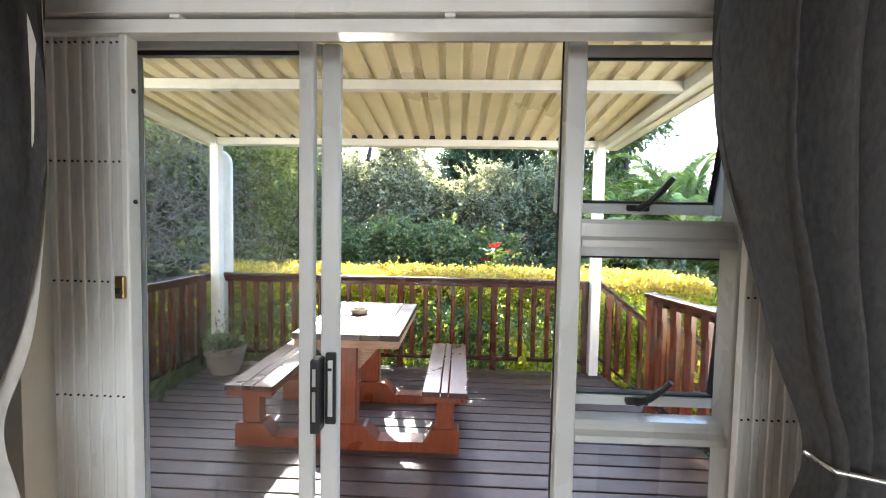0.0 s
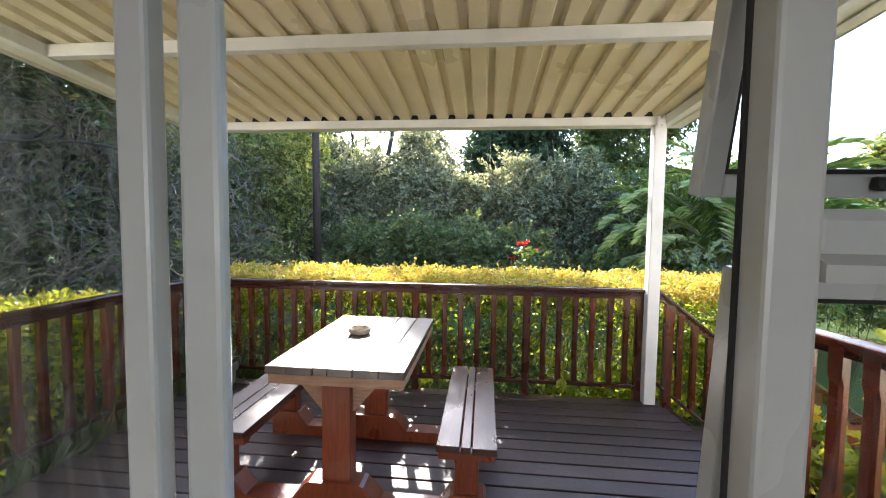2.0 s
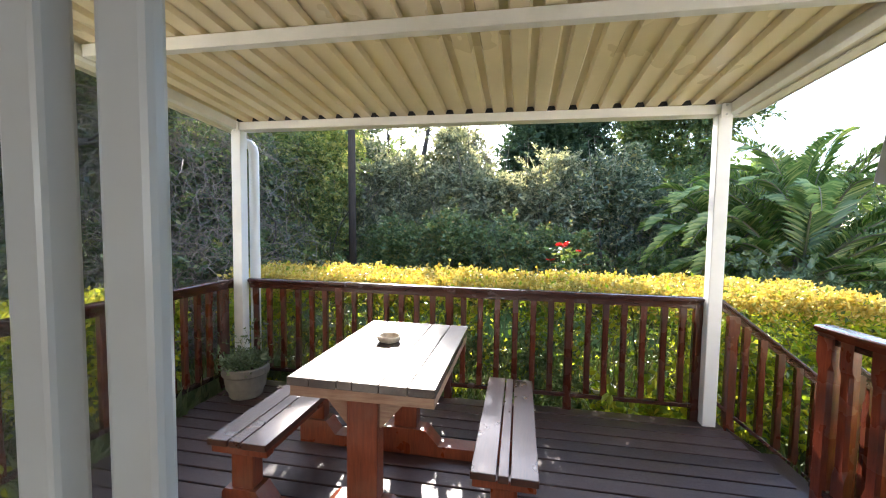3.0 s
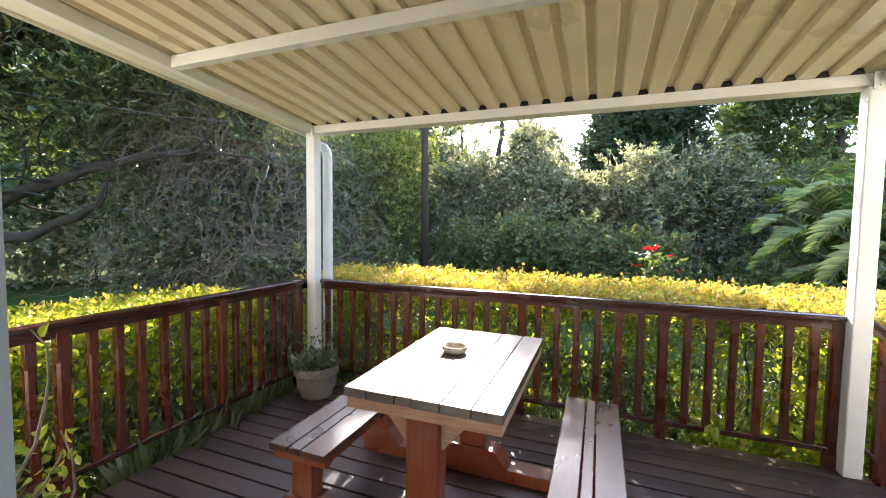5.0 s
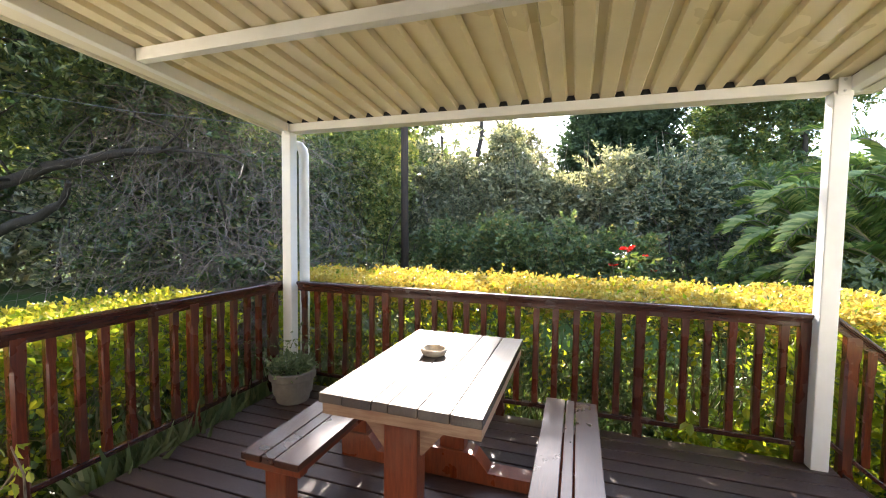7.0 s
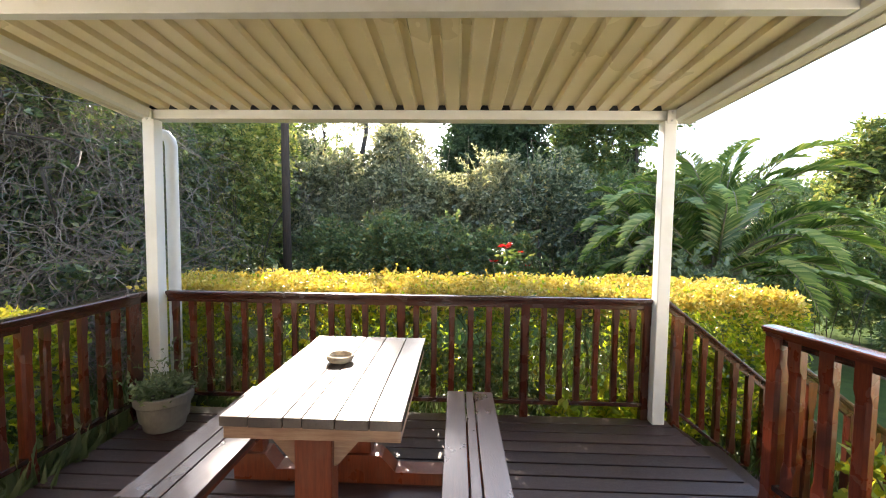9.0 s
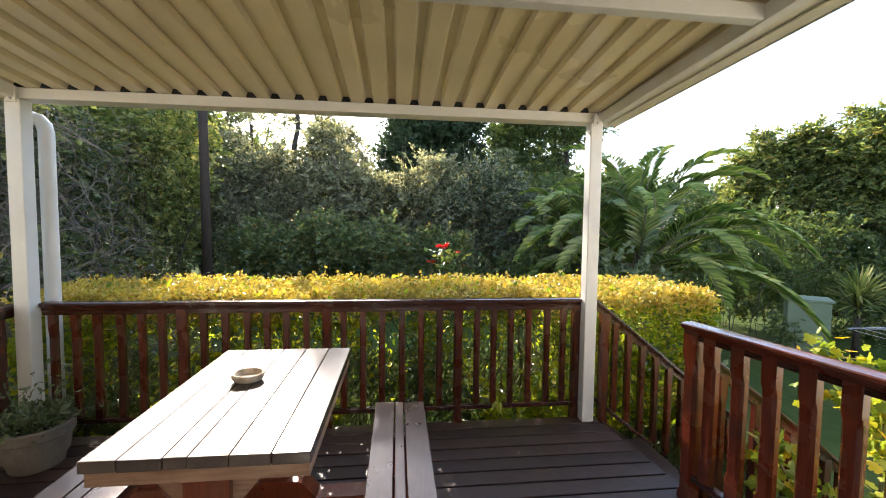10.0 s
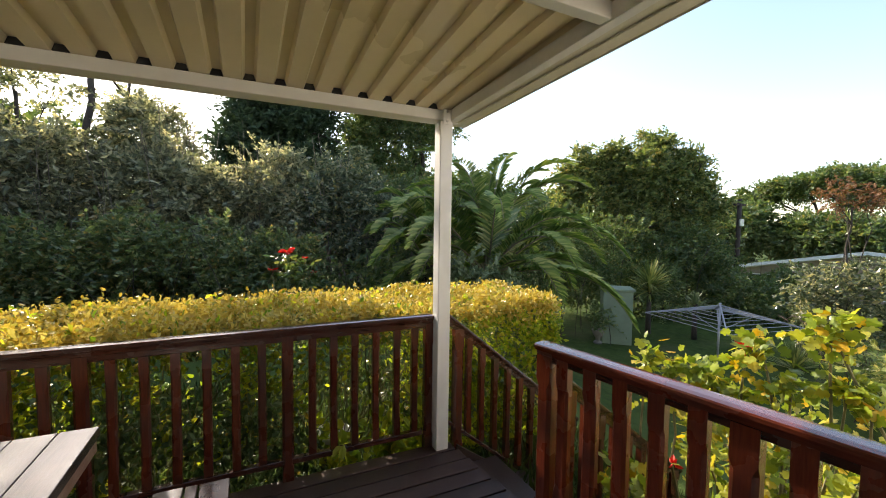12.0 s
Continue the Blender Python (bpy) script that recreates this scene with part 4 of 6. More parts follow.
def picnic_table():
    t = thing("picnic_table", "weathered timber picnic table with two attached benches", "picnic table", (-0.63, 3.4, 0.0))
    xs = -0.948 + 0.67 * np.array([0.0, 0.16, 0.35, 0.455, 0.635, 0.82, 1.0])
    for a, b in zip(xs, xs[1:]):
        j = rng.uniform(-0.003, 0.003)
        block("table_plank", (a + 0.0016, 2.862 + j, 0.752), (b - 0.0016, 3.938 + j, 0.79), M_TOP, t, 0.0025, "worn pale plank")
    for y in (2.878, 3.888):
        block("apron", (-0.94, y, 0.700), (-0.286, y + 0.034, 0.7515), M_APRON, t, 0.003)
    for x in (-0.94, -0.32):
        block("apron", (x, 2.912, 0.700), (x + 0.034, 3.888, 0.7515), M_APRON, t, 0.003)
    for y in (2.99, 3.72):
        block("table_leg", (-0.724, y, 0.165), (-0.574, y + 0.095, 0.7515), M_LEG, t, 0.006)
        part("base_beam", chamfered_base(y - 0.02, y + 0.095), M_LEG, t)
        for s, x in ((-1, -0.7245), (1, -0.5735)):
            bm = prism(bmesh.new(), [(x, 0.7), (x + s * 0.135, 0.7), (x + s * 0.135, 0.665), (x + s * 0.01, 0.52), (x, 0.52)], "y", y + 0.03, y + 0.065)
            part("brace", bm, M_APRON, t, "angled corner brace")
    for x0, x1, cuts in ((-1.432, -1.105, (0.36, 0.58)), (-0.146, 0.152, (0.40, 0.58))):
        w = x1 - x0
        edges = [x0, x0 + w * cuts[0], x0 + w * cuts[1], x1]
        for a, b in zip(edges, edges[1:]):
            j = rng.uniform(-0.008, 0.008)
            block("seat_plank", (a + 0.004, 2.945 + j, 0.378), (b - 0.004, 4.052 + j, 0.412), M_BENCH, t, 0.003, "worn varnished plank")
        c = (x0 + x1) / 2
        for y in (2.965, 3.70):
            block("seat_bearer", (x0 + 0.012, y, 0.335), (x1 - 0.012, y + 0.055, 0.3775), M_LEG, t, 0.004)
            block("bench_leg", (c - 0.058, y + 0.02, 0.155), (c + 0.058, y + 0.105, 0.335), M_LEG, t, 0.005)
        for x in (x0 + 0.015, x1 - 0.037):
            block("seat_apron", (x, 3.02, 0.345), (x + 0.022, 4.035, 0.3775), M_LEG, t, 0.003)


picnic_table()


def stone_dish():
    """A small rough-rimmed stone dish on the table."""
    bm = spin(bmesh.new(), [(0.040, 0.0), (0.053, 0.006), (0.061, 0.020), (0.063, 0.032), (0.060, 0.038), (0.054, 0.037), (0.050, 0.028), (0.042, 0.019), (0.020, 0.016), (0.004, 0.0155)], (0, 0, 0), 36)
    for v in bm.verts:
        n = noise.noise(v.co * 22.0) + 0.5 * noise.noise(v.co * 55.0)
        v.co.x *= 1.12 + 0.10 * n
        v.co.y *= 1.0 + 0.08 * n
        if v.co.z > 0.012:
            v.co.z *= 1.0 + 0.16 * n
    bm.transform(Matrix.Translation((-0.675, 3.47, 0.7905)) @ Matrix.Rotation(radians(20), 4, "Z"))
    tagged(part("stone_dish", bm, M_STONE, None, smooth=True), "small hollowed pale stone dish on the tabletop", "stone dish")


stone_dish()


def flower_pot():
    c = (-2.20, 4.27, 0.003)
    p = thing("plant_pot", "round weathered concrete pot with a small leafy plant", "potted plant", c)
    prof = [(0.122, 0.0), (0.13, 0.01), (0.142, 0.07), (0.155, 0.075), (0.157, 0.085), (0.168, 0.185), (0.18, 0.19), (0.186, 0.2), (0.188, 0.255), (0.182, 0.262), (0.165, 0.262), (0.160, 0.25), (0.155, 0.215)]
    pot = part("pot", spin(bmesh.new(), prof, c, 36), M_POT, p, "ringed grey-brown pot", smooth=False)
    part("soil", spin(bmesh.new(), [(0.158, 0.216), (0.1, 0.222), (0.02, 0.226)], c, 20), M_SOIL, p)
    n = 700
    a, r = rng.uniform(0, 2 * math.pi, n), 0.17 * np.sqrt(rng.random(n))
    pts = np.stack([c[0] + r * np.cos(a), c[1] + r * np.sin(a), c[2] + 0.23 + 0.11 * rng.random(n)], -1)
    out = unit(np.stack([np.cos(a), np.sin(a), 0.8 + 0 * a], -1))
    g = [leaf_geo(pts, out, 0.045, 0.55, 0.1, 0.7, True)]
    sp, sf = twigs(16, lambda k: np.array(c) + np.stack([rng.uniform(-0.08, 0.08, k), rng.uniform(-0.08, 0.08, k), 0.22 + 0 * np.zeros(k)], -1), lambda k: np.stack([rng.normal(0, 0.35, k), rng.normal(0, 0.35, k), np.ones(k)], -1) * 1.0, 0.003, 6, 0.1, 0.12)
    keep = sp.copy()
    keep[:, 2] = c[2] + 0.22 + (sp[:, 2] - c[2] - 0.22) * 0.42
    keep[:, :2] = np.array(c[:2]) + (sp[:, :2] - np.array(c[:2])) * 0.7
    raw("stems", keep, sf, M_STEM, p)
    tips = keep.reshape(16, 7, 3, 3).mean(2)[:, 2:].reshape(-1, 3)
    tips = np.repeat(tips, 3, 0)
    g.append(leaf_geo(tips, unit(rng.normal(size=tips.shape) + [0, 0, 0.4]), 0.032, 0.5, 0.1, 0.6, True))
    foliage("leaves", g, L_GREY, p, "small grey-green leaves")


flower_pot()


def white_bowl():
    c = (0.78, 4.98, -0.02)
    b = thing("garden_bowl", "white enamel bowl on a low stand behind the railing", "bowl", (c[0], c[1], -0.3))
    part("bowl", spin(bmesh.new(), [(0.05, 0.0), (0.09, 0.02), (0.12, 0.06), (0.13, 0.08), (0.122, 0.08), (0.11, 0.06), (0.08, 0.03), (0.01, 0.02)], c, 28), M_BOWL, b, smooth=True)
    part("stand", spin(bmesh.new(), [(0.07, -0.3), (0.05, -0.28), (0.03, -0.2), (0.03, -0.05), (0.05, -0.001)], c, 16), M_POT, b)


white_bowl()


# ---- hedges ----
def hedge(name, label, lo, hi, count, gold_band, density_low=0.55, size=0.05, young=None, sparse=0.65):
    """A clipped hedge: stems, lime leaves through the body, golden young shoots over the top and upper sides."""
    lo, hi = np.array(lo, float), np.array(hi, float)
    h = thing(name, label, "hedge", ((lo[0] + hi[0]) / 2, (lo[1] + hi[1]) / 2, lo[2]))
    ext = hi - lo
    def waver(p):
        return 0.015 * np.sin(p[:, 0] * 5.1 + p[:, 1] * 3.0) + 0.012 * np.sin(p[:, 0] * 11.7 - p[:, 1] * 8.3)
    # leaves near the skin of the box, clumped on shoots
    def skin(n, top_share, deep):
        m = n // 9 + 1
        s = rng.random((m, 3))
        area = np.array([ext[0] * ext[1] * top_share, ext[0] * ext[2], ext[0] * ext[2], ext[1] * ext[2], ext[1] * ext[2]])
        face = rng.choice(5, m, p=area / area.sum())
        d = np.abs(rng.normal(0, deep, m))
        p = lo + s * ext
        nrm = np.zeros((m, 3))
        for k, (ax, sg) in enumerate(((2, 1), (1, -1), (1, 1), (0, -1), (0, 1))):
            w = face == k
            p[w, ax] = (hi if sg > 0 else lo)[ax] - sg * d[w]
            nrm[w, ax] = sg
        edge = np.linalg.norm(np.maximum(np.abs((p - (lo + hi) / 2) / (ext / 2)) - 0.86, 0), axis=1)
        p -= (p - (lo + hi) / 2) * np.array([0.02, 0.12, 0.05]) * (edge / 0.2)[:, None].clip(0, 1)
        p[:, 2] += waver(p) * (p[:, 2] > hi[2] - 0.3)
        pick = rng.integers(0, m, n)
        return p[pick] + rng.normal(0, 0.03, (n, 3)), unit(nrm[pick] + np.array([0, 0, 0.6])), face[pick]
    p, o, face = skin(count, 1.3, 0.05)
    high = (p[:, 2] - lo[2]) / ext[2]
    side_keep = rng.random(len(p)) < np.clip(density_low + high * 0.8 + 0.4 * (p[:, 0] > 1.6), 0, 1)
    hollow = np.sin(p[:, 0] * 4.3 + 1.3 * np.sin(p[:, 2] * 6.1)) + np.sin(p[:, 0] * 9.7 + p[:, 2] * 7.9 + 1.1) + 0.7 * np.sin(p[:, 2] * 11.0 - p[:, 0] * 3.1)
    side_keep &= ~((face == 1) & (high < 0.78) & (p[:, 0] < 1.5) & (rng.random(len(p)) < 0.55 - 0.45 * hollow))
    side_keep &= ~((p[:, 0] > 0.7) & (p[:, 0] < 1.5) & (high < 0.55) & (p[:, 1] > lo[1] + 0.15) & (rng.random(len(p)) < 0.6))
    side_keep &= ~((face == 2) & (high < 0.7) & (p[:, 0] < 1.7) & (rng.random(len(p)) < sparse))
    p, o, high = p[side_keep], o[side_keep], high[side_keep]
    gold = rng.random(len(p)) < np.clip((p[:, 2] - (hi[2] - gold_band)) / (gold_band * 0.6), 0.06, 0.95)
    flat = np.where(o[gold][:, 2:3] > 0.9, np.array([[1.0, 1.0, 0.25]]), 1.0)
    foliage("young_growth", [leaf_geo(p[gold], o[gold] * flat, size, 0.66, 0.15, 1.2, True)], young or L_GOLD, h, "golden young leaves", "stuff")
    low, pick = ~gold & (high < 0.62), rng.random(len(p))
    bare = np.sin(p[:, 0] * 1.9 + 0.9) + 0.6 * np.sin(p[:, 0] * 5.3 + p[:, 2] * 4.0) + 0.5 * np.sin(p[:, 1] * 4.1 + p[:, 2] * 3.1)
    big, mid = low & (pick < np.clip(0.42 - 0.30 * bare, 0.08, 0.7)), ~gold & ~low
    under = low & (pick > 0.86)
    foliage("leaves", [leaf_geo(p[mid], o[mid], size * 1.25, 0.6, 0.3, 1.0), leaf_geo(p[big], o[big], size * 1.7, 0.66, 0.4, 0.9, True)], L_LIME, h, "lime green leaves", "stuff")
    foliage("undergrowth", [leaf_geo(p[under] + rng.normal(0, 0.05, (int(under.sum()), 3)), o[under], size * 1.5, 0.66, 0.3, 1.0)], L_UNDER, h, "bluish green creeper leaves", "stuff")
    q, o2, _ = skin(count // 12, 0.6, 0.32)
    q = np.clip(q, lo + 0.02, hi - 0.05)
    # darker leaf deep inside: shade of the hedge's hollows put into the colour
    foliage("inner_leaves", [leaf_geo(q, o2, size * 1.3, 0.55, 0.4, 1.0)], L_DARK, h, "inner leaves coloured dark for shade", "stuff")
    k = int(ext[0] * ext[1] * 46)
    sv, sf = twigs(k, lambda n: lo + rng.random((n, 3)) * ext * [1, 0.9, 0.05] + [0, 0.04, 0], lambda n: np.stack([rng.normal(0, 0.3, n), rng.normal(0, 0.3, n), np.ones(n)], -1), 0.008, 8, -0.2, 0.22)
    sv[:, :2] = np.clip(sv[:, :2], lo[:2] + 0.03, hi[:2] - 0.03)
    sv[:, 2] = np.minimum(sv[:, 2], hi[2] - 0.04)
    raw("brushwood", sv, sf, M_STEM, h, kind="stuff")


hedge("hedge", "clipped golden-yellow hedge, green below", (-2.95, 4.86, -0.30), (2.90, 6.02, 0.935), 84000, 0.26, 0.36, 0.039, None, 0.8)
hedge("hedge", "lower clipped yellow-green hedge beside the deck", (-4.05, 1.72, -0.30), (-2.98, 4.6, 0.785), 25000, 0.07, 0.36, 0.045, L_WEST, 0.35)



def hedge_foot():
    """Creeper and bright low shoots at the foot of the golden hedge."""
    h = bpy.data.objects["hedge"]
    n = 2600
    p = np.stack([rng.uniform(-0.7, 0.75, n), rng.uniform(4.76, 4.98, n), -0.28 + 0.75 * rng.random(n) ** 1.3], -1)
    p = p[np.sin(p[:, 0] * 7.0) + np.sin(p[:, 2] * 9.0 + p[:, 0] * 3.0) + rng.normal(0, 0.8, n) > -0.4]
    foliage("creeper", [leaf_geo(p, np.tile([0.0, -0.9, 0.5], (len(p), 1)), 0.062, 0.6, 0.2, 0.6, True)], L_UNDER, h, "bluish green creeper", "stuff")
    k = 34
    root = np.stack([rng.uniform(0.72, 1.5, k), rng.uniform(4.72, 4.92, k), np.full(k, -0.3)], -1)
    lean = np.stack([rng.normal(0, 0.2, k), rng.normal(-0.1, 0.12, k), np.ones(k)], -1)
    s = np.linspace(0.3, 1.0, 15)
    high = rng.uniform(0.3, 0.72, k)
    q = (root[:, None] + lean[:, None] * (high[:, None] * s)[..., None]).reshape(-1, 3) + rng.normal(0, 0.02, (k * 15, 3))
    foliage("low_growth", [leaf_geo(q, unit(rng.normal(size=q.shape) + [0, -0.3, 0.3]), 0.085, 0.62, 0.3, 0.4, True)], L_LIME, h, "large lime green leaves", "stuff")


hedge_foot()


# ---- shrubs, trees and palms ----
def shrub(name, label, category, at, blobs, count, size, leaf, wide=0.5, clumps=70, clump=0.15, stems=0, stem_r=0.012, droop=0.25, group="", stem_mat=None, fill=0.3):
    s = thing(name, label, category, at, group)
    foliage("leaves", crown(blobs, count, size, wide, clump, clumps, fill, droop), leaf, s, kind="stuff")
    if stems:
        c = np.array(at, float)
        hgt = max(b[2] + b[5] for b in blobs) - at[2]
        spread_x = max(abs(b[0] - at[0]) + b[3] for b in blobs)
        sv, sf = twigs(stems, lambda k: c + np.stack([rng.normal(0, spread_x * 0.25, k), rng.normal(0, spread_x * 0.25, k), np.zeros(k)], -1), lambda k: np.stack([rng.normal(0, 0.35, k), rng.normal(0, 0.35, k), np.ones(k)], -1), stem_r, 9, 0.05, 0.18)
        sv[:, 2] = at[2] + (sv[:, 2] - at[2]) * hgt * 0.9
        raw("brushwood", sv, sf, stem_mat or M_BARK, s, kind="stuff")
    return s


def limb(bm, a, b, r0, r1, bend=0.15, n=6, sides=7):
    a, b = Vector(a), Vector(b)
    side = Vector((rng.normal(), rng.normal(), rng.normal() * 0.5)) * bend * (b - a).length
    pts, rs = [], []
    for i in range(n + 1):
        t = i / n
        pts.append(a.lerp(b, t) + side * math.sin(math.pi * t) + Vector(rng.normal(0, 0.012, 3)) * (b - a).length * (0 < i < n))
        rs.append(r0 + (r1 - r0) * t)
    tube(bm, pts, rs, sides)
    return pts


def tree(name, label, category, base, top, r, blobs, count, size, leaf, wide=0.5, clumps=90, clump=0.15, fill=0.35, bark=None):
    t = thing(name, label, category, base)
    bm = bmesh.new()
    pts = limb(bm, base, top, r, r * 0.45, 0.05)
    for b in blobs:
        start = pts[int(rng.integers(2, 6))]
        mid = limb(bm, start, (b[0], b[1], b[2]), r * 0.45, r * 0.12, 0.12, 5, 6)
        for _ in range(4):
            d = rng.normal(size=3)
            limb(bm, mid[int(rng.integers(2, 5))], (b[0] + d[0] * b[3] * 0.5, b[1] + d[1] * b[4] * 0.5, b[2] + abs(d[2]) * b[5] * 0.5), r * 0.15, r * 0.05, 0.15, 4, 5)
    part("trunk", bm, bark or M_BARK, t, smooth=True)
    foliage("crown", crown(blobs, count, size, wide, clump, clumps, fill), leaf, t, kind="stuff")
    return t


def g_at(x, y):
    return (x, y, float(ground_z(x, y)) - 0.05)


def thicket():
    """Tangled dry vines over shrubs, to the west of the far post."""
    t = thing("bramble_thicket", "tall tangled thicket of dry grey vines and dark leaves", "thicket", g_at(-6.4, 6.8))
    mounds = [(-4.4, 6.6, 0.3, 1.3, 1.3, 1.1), (-6.6, 7.2, 1.0, 2.6, 1.8, 2.0), (-5.9, 8.2, 2.0, 1.7, 1.6, 1.7), (-7.0, 7.3, 2.9, 1.7, 1.3, 1.2)]
    def start(k):
        b = np.array(mounds)[rng.integers(0, len(mounds), k)]
        d = unit(rng.normal(size=(k, 3)) + [0.5, -0.9, 0.3])
        return b[:, :3] + d * b[:, 3:6] * rng.uniform(0.7, 1.05, k)[:, None]
    sv, sf = twigs(2300, start, lambda k: rng.normal(size=(k, 3)) + [0, 0, 0.3], 0.0068, 11, 1.5, 0.30, long=1.6)
    raw("vines", sv, sf, M_TWIG, t, "dry grey vine stems", "stuff")
    bm = bmesh.new()
    for _ in range(26):
        p = start(1)[0]
        limb(bm, (p[0] * 0.4 - 6.4 * 0.6, 7.4, -0.3), p, 0.032, 0.01, 0.3, 7, 5)
    part("brushwood", bm, M_BARK, t, smooth=True, kind="stuff")
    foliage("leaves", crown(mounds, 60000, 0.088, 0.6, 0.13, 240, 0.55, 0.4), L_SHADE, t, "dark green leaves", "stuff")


thicket()


def big_left_tree():
    base = g_at(-9.8, 4.6)
    t = thing("tree", "large dark tree with low spreading limbs", "tree", base)
    bm = bmesh.new()
    limb(bm, base, (-9.3, 5.2, 3.6), 0.28, 0.2, 0.08, 7, 9)
    a = limb(bm, (-9.5, 4.9, 1.4), (-5.9, 6.0, 2.55), 0.13, 0.05, 0.10, 8, 8)
    limb(bm, (-9.5, 4.9, 1.0), (-6.6, 5.2, 2.0), 0.10, 0.035, 0.12, 8, 8)
    b = limb(bm, (-9.3, 5.2, 3.4), (-6.0, 4.6, 4.4), 0.12, 0.04, 0.12, 7, 7)
    limb(bm, (-9.3, 5.2, 3.4), (-7.6, 7.6, 5.2), 0.12, 0.04, 0.12, 7, 7)
    for p in a[2:] + b[2:]:
        for _ in range(3):
            d = rng.normal(size=3)
            limb(bm, p, (p[0] + d[0] * 0.9, p[1] + d[1] * 0.9, p[2] + d[2] * 0.6 + 0.2), 0.022, 0.006, 0.2, 5, 5)
    part("trunk", bm, M_BARK, t, smooth=True)
    blobs = [(-7.4, 5.0, 3.9, 2.2, 2.0, 1.0), (-6.2, 4.4, 4.3, 1.6, 1.6, 0.8), (-7.8, 7.0, 4.6, 2.2, 1.8, 1.2), (-8.8, 4.4, 4.8, 2.2, 2.2, 1.3), (-6.0, 6.6, 3.7, 1.3, 1.2, 0.7), (-8.4, 5.6, 2.6, 1.2, 1.0, 0.5), (-8.6, 3.4, 3.4, 1.6, 1.4, 0.9), (-7.0, 3.2, 4.2, 1.4, 1.4, 0.8)]
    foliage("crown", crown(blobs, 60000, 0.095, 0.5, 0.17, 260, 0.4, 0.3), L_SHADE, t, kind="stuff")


big_left_tree()

shrub("shrub", "bright green climbing shrub with yellowing leaves", "shrub", g_at(-5.0, 10.4),
      [(-5.2, 10.2, 1.2, 1.1, 0.9, 1.8), (-4.6, 10.6, 2.8, 1.0, 0.9, 1.3), (-5.6, 9.8, 0.5, 1.0, 0.8, 1.2), (-5.6, 10.6, 3.2, 0.9, 0.9, 1.1)], 30000, 0.085, L_FRESH, 0.55, 130, 0.17, 40, 0.01)
shrub("hedge", "clipped dark green hedge at the garden's far edge", "hedge", g_at(-0.8, 11.0),
      [(-2.9, 10.9, 0.55, 1.0, 0.8, 1.0), (-1.6, 10.8, 0.6, 1.1, 0.9, 1.08), (-0.2, 10.8, 0.55, 1.1, 0.9, 1.05), (1.0, 10.8, 0.45, 0.95, 0.8, 0.93)], 56000, 0.085, L_HEDGE, 0.6, 600, 0.11, 60, 0.012, fill=0.25)
for label, x, y, blobs, count, leaf in (
    ("grey-green olive-like shrub, tall and loose", -3.4, 13.5, [(-3.9, 13.2, 1.8, 1.3, 1.0, 1.5), (-3.2, 13.6, 2.7, 1.0, 0.9, 1.0), (-4.6, 13.6, 2.6, 1.0, 0.9, 1.1)], 24000, L_OLIVE),
    ("dusty olive-green shrub behind the far hedge", -1.4, 13.4, [(-1.9, 13.2, 2.0, 1.1, 0.9, 1.3), (-1.1, 13.0, 1.8, 1.1, 0.9, 1.3), (-2.0, 13.7, 3.4, 0.8, 0.8, 0.9)], 22000, L_OLIVE),
    ("silvery olive shrub with stiff upright sprays", 0.6, 13.4, [(0.1, 13.2, 1.7, 1.1, 0.9, 1.2), (0.9, 13.4, 2.4, 0.9, 0.8, 1.2), (0.6, 12.9, 1.4, 1.0, 0.8, 1.1)], 20000, L_OLIVE),
    ("broad silvery green shrub with drooping sprays", 2.6, 13.0, [(2.0, 13.0, 1.7, 1.3, 1.0, 1.4), (3.2, 12.8, 1.5, 1.3, 1.0, 1.3), (2.5, 13.4, 2.6, 1.1, 0.9, 0.9)], 24000, L_SILVER),
    ("dark leafy shrub in the far corner", 5.0, 13.6, [(4.6, 13.6, 1.4, 1.3, 1.1, 1.5), (5.9, 13.4, 1.3, 1.3, 1.0, 1.4)], 16000, L_DARK)):
    shrub("shrub", label, "shrub", g_at(x, y), blobs, int(count * 0.85), 0.125, leaf, 0.48, 300, 0.12, 130, 0.013, stem_mat=M_TWIG)

tree("tree", "dark dense conifer-like tree behind the shrubs", "tree", g_at(1.6, 20.0), (1.6, 20.0, 8.0), 0.22,
     [(1.4, 20.0, 4.0, 2.5, 1.8, 1.8), (1.8, 20.2, 6.2, 2.3, 1.7, 1.8), (2.8, 19.8, 3.0, 1.8, 1.5, 1.5), (1.7, 20.0, 8.2, 1.8, 1.6, 1.5)], 60000, 0.19, L_CONIFER, 0.5, 320)
for x, y, blobs in ((5.6, 21.0, [(5.3, 21.0, 5.0, 1.3, 1.1, 1.6), (5.9, 21.2, 7.4, 1.7, 1.5, 1.4)]), (7.4, 20.4, [(7.2, 20.4, 3.8, 1.3, 1.1, 1.5), (7.8, 20.6, 6.4, 1.8, 1.5, 1.6)])):
    tree("tree", "slender tall tree with sparse see-through foliage", "tree", g_at(x, y), (x + 0.2, y, 6.5), 0.15, blobs, 15000, 0.17, L_DARK, 0.5, 130)
# crown stands out of view above the roof line, added to shade the deck
tree("tree", "unseen tall tree crown added to shade the deck", "tree", g_at(-4.6, 15.8), (-3.6, 15.4, 7.2), 0.12,
     [(-2.5, 15.0, 8.0, 0.75, 0.5, 0.62)], 9000, 0.14, L_OLIVE, 0.5, 120)
